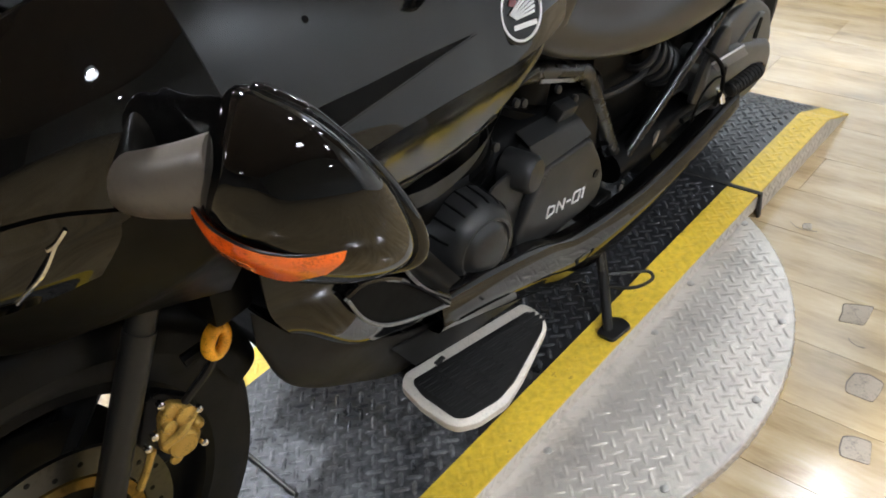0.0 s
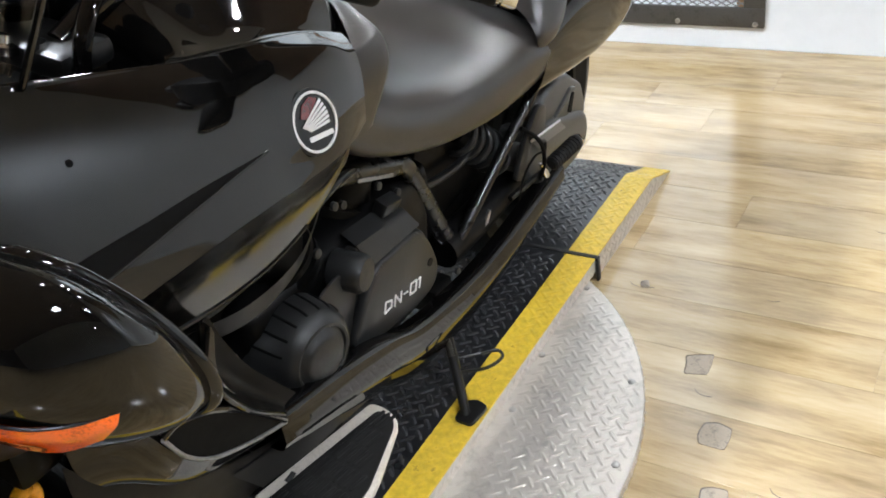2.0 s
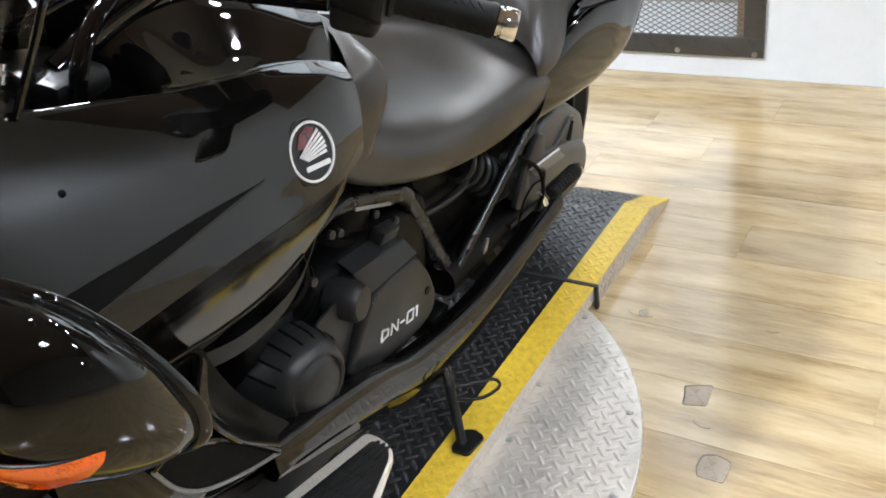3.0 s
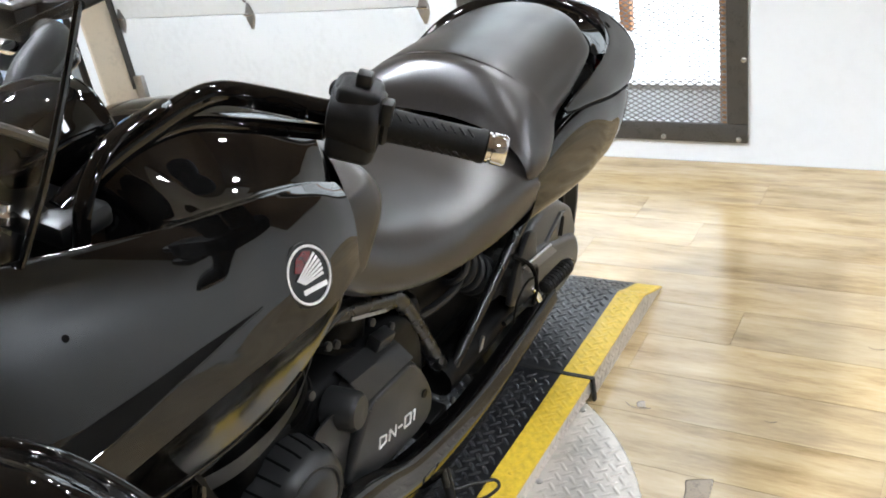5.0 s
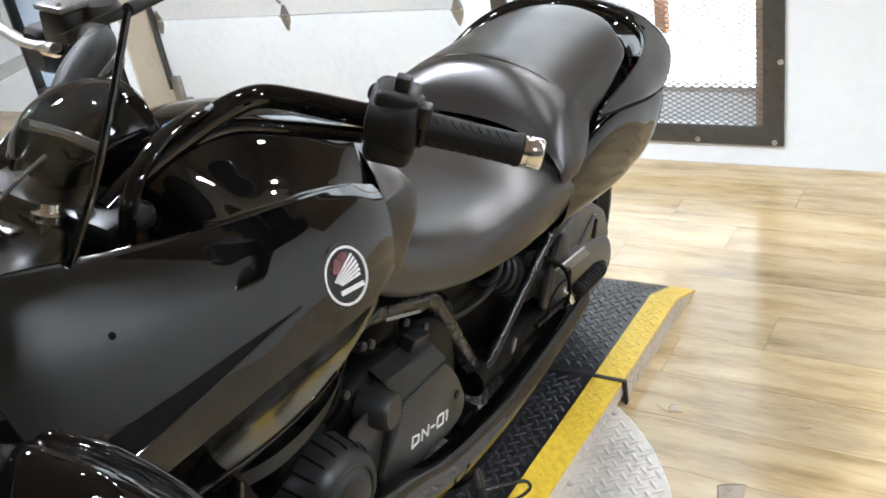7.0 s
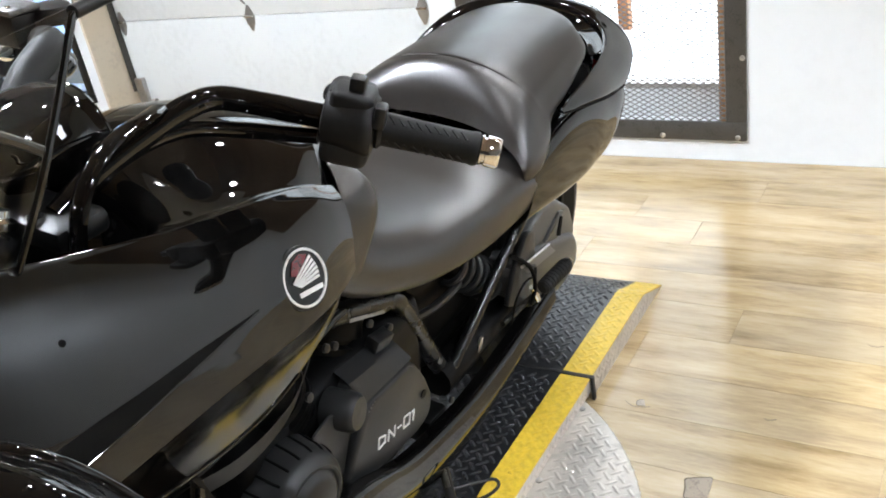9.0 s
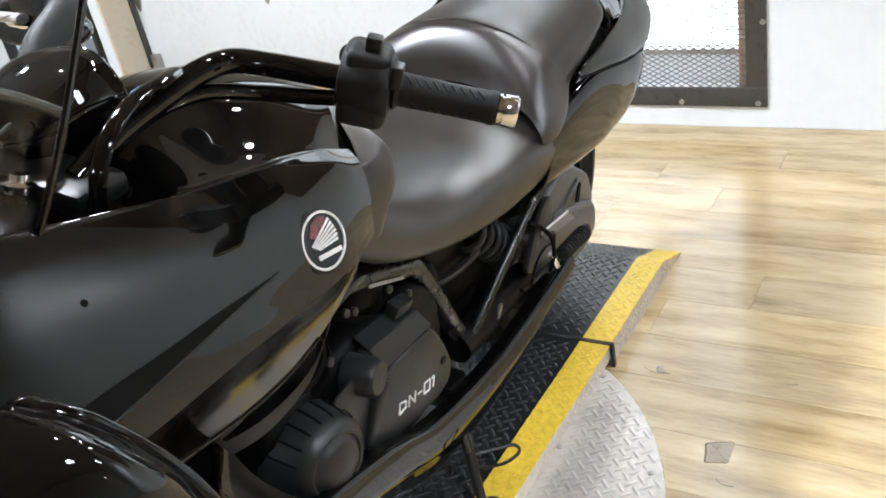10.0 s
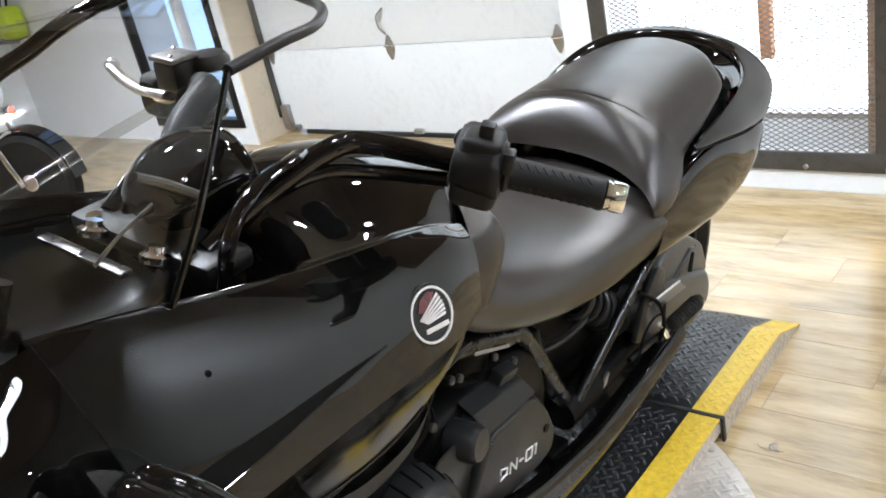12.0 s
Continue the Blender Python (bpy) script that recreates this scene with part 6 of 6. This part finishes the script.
# mirrors with their turn signals
RIM = [(-0.005, -0.286, 0.926), (0.012, -0.311, 0.921), (0.030, -0.330, 0.896), (0.045, -0.356, 0.864), (0.055, -0.375, 0.827), (0.055, -0.377, 0.800), (0.050, -0.353, 0.777), (0.035, -0.312, 0.757), (0.010, -0.285, 0.790), (-0.010, -0.275, 0.860)]
BOW = [(-0.040, -0.309, 0.944), (-0.030, -0.335, 0.948), (-0.015, -0.362, 0.935), (-0.005, -0.385, 0.905), (-0.010, -0.392, 0.870), (-0.020, -0.383, 0.850), (-0.030, -0.364, 0.832), (-0.045, -0.333, 0.826), (-0.055, -0.300, 0.838), (-0.058, -0.287, 0.880)]
TIP = Vector((-0.068, -0.342, 0.900))


def ring_skin(rings, n=48, steps=8):
    """A closed skin over rings of points."""
    loops = []
    for r in rings:
        k = len(r)
        ext = [Vector(r[i % k]) for i in range(-2, k + 3)]
        fine = spline(ext, (k + 4) * 16 + 1)
        loops.append([fine[32 + round(i * k * 16 / n)] for i in range(n)])
    bm = bmesh.new()
    cols = [spline([lp[i] for lp in loops], steps * (len(loops) - 1) + 1) for i in range(n)]
    vs = [[bm.verts.new(q) for q in c] for c in cols]
    for i in range(n):
        a, b = vs[i], vs[(i + 1) % n]
        for k in range(len(a) - 1):
            bm.faces.new((a[k], a[k + 1], b[k + 1], b[k]))
    bm.faces.new([c[-1] for c in vs])
    return bm, loops


def mirror(s):
    f = lambda pts: [(p[0], p[1] * s, p[2]) for p in pts]
    mid = [tuple(Vector(a).lerp(Vector(b), 0.5) + (Vector(a).lerp(Vector(b), 0.5) - Vector((0, -0.335, 0.85))).normalized() * 0.010) for a, b in zip(RIM, BOW)]
    near = [tuple(Vector(b).lerp(TIP, 0.55) + Vector((-0.008, -0.003, 0.004))) for b in BOW]
    tip = [tuple(Vector(b).lerp(TIP, 0.97)) for b in BOW]
    bm, loops = ring_skin([f(RIM), f(mid), f(BOW), f(near), f(tip)], 56, 7)
    mir = B("mirror", bm, "gloss", "gloss black mirror housing with an amber turn signal")
    part("trim", tube([tuple(p) for p in loops[0]] + [tuple(loops[0][0])], 0.0066, 90, 10), M["gloss"], mir, "gloss black rim round the mirror glass")
    inset = [tuple(Vector(p).lerp(Vector((0.03, -0.325 * s, 0.84)), 0.06)) for p in loops[0]]
    face = bmesh.new()
    face.faces.new([face.verts.new(p) for p in inset])
    part("glass", face, M["chrome"], mir, "mirror glass")
    up = [(-0.0665, -0.2930, 0.8815), (-0.0735, -0.3220, 0.8800), (-0.0665, -0.3500, 0.8745), (-0.0455, -0.3680, 0.8650), (-0.0215, -0.3860, 0.8645)]
    md = [(-0.0670, -0.2905, 0.8750), (-0.0735, -0.3200, 0.8690), (-0.0655, -0.3440, 0.8600), (-0.0440, -0.3640, 0.8500), (-0.0245, -0.3850, 0.8570)]
    lo = [(-0.0655, -0.2880, 0.8690), (-0.0700, -0.3130, 0.8590), (-0.0610, -0.3300, 0.8440), (-0.0440, -0.3490, 0.8310), (-0.0280, -0.3720, 0.8400)]
    thick(part("turn_signal", skin([f(up), f(md), f(lo)], 28, 8), M["amber"], mir, "amber turn signal lens"), 0.003, 0)
    part("bezel", tube(f(up), 0.0012, 28, 8), M["satin"], mir, "black line above the lens")
    part("stalk", tube(f([(-0.074, -0.205, 0.858), (-0.070, -0.240, 0.869), (-0.058, -0.278, 0.885), (-0.046, -0.305, 0.897)]), 0.0135, 24, 20, 1.55, 1.35, up=(0.2, 0, 0.9)), M["stalk"], mir, "mirror stalk with reflected beige in its grey-brown")


mirror(1)
mirror(-1)

# floorboards
BOARD = [(0.288, -0.134), (0.510, -0.178), (0.513, -0.199), (0.507, -0.224), (0.494, -0.238), (0.395, -0.268), (0.342, -0.279), (0.292, -0.269), (0.268, -0.254), (0.261, -0.238), (0.260, -0.193), (0.268, -0.148)]
PAD = [(0.284, -0.153), (0.500, -0.197), (0.500, -0.225), (0.484, -0.236), (0.380, -0.263), (0.340, -0.266), (0.288, -0.253), (0.275, -0.240), (0.275, -0.180)]
for s in (1, -1):
    out = rounded([(x, y * s) for x, y in BOARD], 0.008, 3)
    cx, cy = 0.375, -0.21 * s
    bd = B("floorboard", plate(out, 0.014, 0.003, Matrix.Translation((0, 0, 0.236)), 2), "rim_beige", "floorboard with a pale rim and a ribbed rubber pad")
    pad = rounded([(x, y * s) for x, y in PAD], 0.008, 4)
    part("pad", plate(pad, 0.004, 0.0, Matrix.Translation((0, 0, 0.2495))), M["rubber"], bd, "black rubber pad", 0)
    for k in range(6):
        for j in range(11):
            x0 = 0.300 + k * 0.0375
            y0 = -0.168 - j * 0.0092 - k * 0.0072
            if y0 < -0.256 + max(0, x0 - 0.345) * 0.22 or x0 > 0.488:
                continue
            part("rib", moved(box(-0.0165, 0.0165, -0.0030, 0.0030, 0, 0.0022, 0.0010, 1), Matrix.Translation((x0, y0 * s, 0.2532)) @ Matrix.Rotation(radians(-11 * s), 4, "Z")), M["rubber"], bd, "raised rubber rib")
    for t in (0.33, 0.44):
        part("hinge", tube([(t, -0.158 * s, 0.246), (t + 0.018, -0.157 * s, 0.246)], 0.006, 3, 8), M["satin"], bd)
    B("board_bracket", box(0.30, 0.47, min(-0.165 * s, -0.09 * s), max(-0.165 * s, -0.09 * s), 0.212, 0.232, 0.005), "dark", "dark floorboard bracket")
    guard = skin([[(0.24, -0.160 * s, 0.365), (0.35, -0.165 * s, 0.335), (0.49, -0.165 * s, 0.290), (0.60, -0.165 * s, 0.245)], [(0.285, -0.158 * s, 0.290), (0.393, -0.160 * s, 0.259), (0.524, -0.160 * s, 0.232), (0.605, -0.160 * s, 0.214)]], 18, 5)
    thick(B("foot_guard", guard, "engine", "dark grey plastic foot guard"), 0.003, 0)

# side stand, its foot on the yellow edge
inv = bike.rotation_euler.to_matrix().transposed()
to_bike = lambda p: inv @ (Vector(p) - Vector(bike.location))
foot = to_bike((0.722, -0.100, DECK[2] + 0.004))
top = Vector((0.800, -0.125, 0.215))
B("side_stand", tube([tuple(top), tuple(top.lerp(foot, 0.5) + Vector((0.004, 0, 0))), tuple(foot)], 0.0105, 20, 12, 1.0, 0.85), "satin", "black side stand leg")
fm4 = inv.to_4x4()
fm4.translation = to_bike((0.728, -0.103, DECK[2] + 0.0015))
B("stand_foot", plate(rounded([(-0.030, -0.022), (0.024, -0.028), (0.034, 0.0), (0.022, 0.020), (-0.028, 0.016)], 0.010, 4), 0.007, 0.002, fm4), "satin", "flat black stand foot")
q = top.lerp(foot, 0.62)
B("stand_tang", tube([tuple(q), tuple(q + Vector((0.028, -0.045, 0.004))), tuple(q + Vector((0.062, -0.062, 0.010))), tuple(q + Vector((0.070, -0.050, 0.016))), tuple(q + Vector((0.045, -0.028, 0.020))), tuple(q + Vector((0.012, 0.0, 0.022)))], 0.0033, 40, 8), "satin", "black wire tang of the stand")
B("stand_spring", tube([tuple(top + Vector((-0.012, -0.012, 0.0))), tuple(top.lerp(foot, 0.45) + Vector((-0.010, -0.010, 0)))], 0.005, 12, 8), "darksteel", "stand return spring")
B("stand_pivot", box(0.78, 0.84, -0.135, -0.085, 0.19, 0.245, 0.006), "dark", "dark stand pivot")

# thin rod that lies on the deck under the front
rod = thing("rod", "thin black steel rod lying across the tread plate", "rod", (0.151, 0.298, DECK[2]))
part("bar", tube([(0, 0.05, 0.0045), (-0.014, -0.20, 0.0045)], 0.0042, 8, 10), M["darksteel"], rod)

# another motorcycle parked further back
def parked_motorcycle():
    mc = thing("motorcycle", "dark parked motorcycle with chrome fork and headlamp", "motorcycle", (1.62, 3.40, 0.0))
    mc.rotation_euler, mc.scale = (0, 0, radians(24)), (0.82, 0.82, 0.82)
    q = lambda name, bm, mat, label="", parent=None: part(name, bm, M[mat], parent or mc, label)
    ax = frame_to((0, 0, 0.30), (1, 0, 0), (0, 0, 1))
    for y in (0.0, 1.45):
        m = Matrix.Translation((0, y, 0)) @ ax
        tyre = q("tyre", lathe([(-0.045, 0.225), (-0.055, 0.255), (-0.04, 0.288), (0, 0.30), (0.04, 0.288), (0.055, 0.255), (0.045, 0.225)], m, 48), "rubber", "black road tyre")
        q("rim", lathe([(-0.042, 0.228), (-0.03, 0.205), (0.03, 0.205), (0.042, 0.228)], m, 48), "chrome", "chrome rim", tyre)
        q("hub", lathe([(-0.06, 0.02), (-0.05, 0.05), (0.05, 0.05), (0.06, 0.02)], m, 24), "steel", "", tyre)
        for k in range(10):
            t = 2 * math.pi * k / 10
            q("spoke", tube([m @ Vector((0.02, 0.04 * math.cos(t), 0.04 * math.sin(t))), m @ Vector((0, 0.21 * math.cos(t + 0.2), 0.21 * math.sin(t + 0.2)))], 0.004, 3, 6), "steel", "", tyre)
    for x in (-0.10, 0.10):
        q("fork_leg", tube([(x, 0.0, 0.30), (x, 0.17, 0.80), (x, 0.20, 0.94)], 0.020, 12, 12), "chrome", "chrome fork leg")
    q("mudguard", skin([[(x, 0.325 * math.cos(radians(d)), 0.30 + 0.325 * math.sin(radians(d))) for d in range(20, 181, 20)] for x in (-0.06, 0.0, 0.06)], 24, 8), "gloss", "black front mudguard")
    lampm = frame_to((0, 0.08, 0.84), (0, -1, 0), (0, 0, 1))
    shell = q("headlamp", lathe([(-0.10, 0.03), (-0.06, 0.075), (0.02, 0.088), (0.03, 0.085)], lampm, 28), "chrome", "chrome headlamp shell")
    q("lens", lathe([(0.028, 0.083), (0.040, 0.060), (0.045, 0.0)], lampm, 28), "label", "clear lens", shell)
    q("handlebar", tube([(-0.36, 0.40, 1.06), (-0.22, 0.27, 1.08), (0, 0.22, 0.99), (0.22, 0.27, 1.08), (0.36, 0.40, 1.06)], 0.014, 30, 10), "chrome", "chrome handlebar")
    for x in (-0.13, 0.13):
        turn = frame_to((x, 0.10, 0.70), (0, -1, 0), (0, 0, 1))
        signal = q("turn_signal", lathe([(-0.05, 0.012), (-0.03, 0.034), (0.01, 0.040), (0.014, 0.036)], turn, 20), "chrome", "chrome turn signal")
        q("lens", lathe([(0.012, 0.036), (0.020, 0.024), (0.022, 0.0)], turn, 20), "amber", "amber lens", signal)
    q("yoke", box(-0.13, 0.13, 0.14, 0.24, 0.90, 0.93, 0.010), "steel", "bright fork yoke")
    q("fuel_tank", blob([(0, 0.36, 0.78, 0.05, 0.05), (0, 0.44, 0.79, 0.12, 0.10), (0, 0.62, 0.77, 0.13, 0.11), (0, 0.78, 0.72, 0.07, 0.05)], 2.4), "gloss", "gloss black fuel tank")
    q("seat", blob([(0, 0.78, 0.68, 0.08, 0.04), (0, 0.95, 0.66, 0.15, 0.06), (0, 1.2, 0.69, 0.13, 0.05), (0, 1.38, 0.70, 0.06, 0.03)], 2.4), "vinyl", "black seat")
    q("engine_block", box(-0.16, 0.16, 0.42, 0.88, 0.16, 0.52, 0.05, 3), "dark", "dark engine block")
    q("frame", tube([(0, 0.26, 0.74), (0, 0.36, 0.30), (0, 0.50, 0.14), (0, 0.95, 0.14), (0, 1.30, 0.36)], 0.022, 30, 10), "dark", "black frame tube")
    q("exhaust", tube([(-0.16, 0.40, 0.40), (-0.18, 0.36, 0.24), (-0.18, 0.60, 0.15), (-0.18, 1.30, 0.20)], 0.030, 30, 12), "chrome", "chrome exhaust pipe")
    q("side_stand", tube([(-0.08, 0.70, 0.16), (-0.17, 0.76, 0.008)], 0.010, 4, 8), "dark", "black side stand")


parked_motorcycle()

# unidentified lime-yellow thing that hangs far back on the wall; strap and shelf added
bag = thing("bag", "unidentified lime-yellow object against the far wall", "bag", (2.70, 5.33, 0.72))
part("pouch", box(-0.06, 0.075, -0.12, 0.12, 0.0, 0.22, 0.05, 3), M["lime"], bag)
part("strap", tube([(0, -0.05, 0.21), (0.03, -0.03, 0.30), (0.03, 0.03, 0.30), (0, 0.05, 0.21)], 0.008, 20, 8), M["satin"], bag, "black strap")
part("shelf_bracket", box(-0.05, 0.078, -0.16, 0.16, -0.02, 0.0, 0.003), M["steel"], bag, "grey wall shelf added under the lime-yellow object")


# ---- floor boards ----
PW, PL = 0.152, 1.22


def plank_mesh(length):
    g = 0.0004
    return box(-PW / 2 + g, PW / 2 - g, -length / 2 + g, length / 2 - g, -0.006, 0.0)


plank = mesh_of("plank", plank_mesh(PL), M["planks"], 0)
rest = None
rng = random.Random(5)
rows = int((4.1 - ROOM[0]) / PW)
for r in range(rows):
    x = WALL_X - PW / 2 - 0.002 - (r - 10) * PW
    if x < ROOM[0] + PW:
        break
    y = ROOM[1]
    first = True
    while y < ROOM[2] - 0.01:
        length = rng.uniform(0.15, 1.1) if first else min(PL, ROOM[2] - y)
        first = False
        c = y + length / 2
        y += length
        if x > WALL_X + 0.05 and (c < 0.3 or x > DOOR_X + 0.1):
            continue
        if x > 0.35 and c < 5 and length == PL:
            ob = new("plank", plank)
            ob.parent = floor_ob
            ob.location = (x, c, 0)
        else:
            bm = plank_mesh(length)
            rest = joined(rest, moved(bm, Matrix.Translation((x, c, 0))))
rest_ob = part("boards", rest, M["planks"], floor_ob, "oak boards further back", 0)
tagged(rest_ob, kind="stuff")
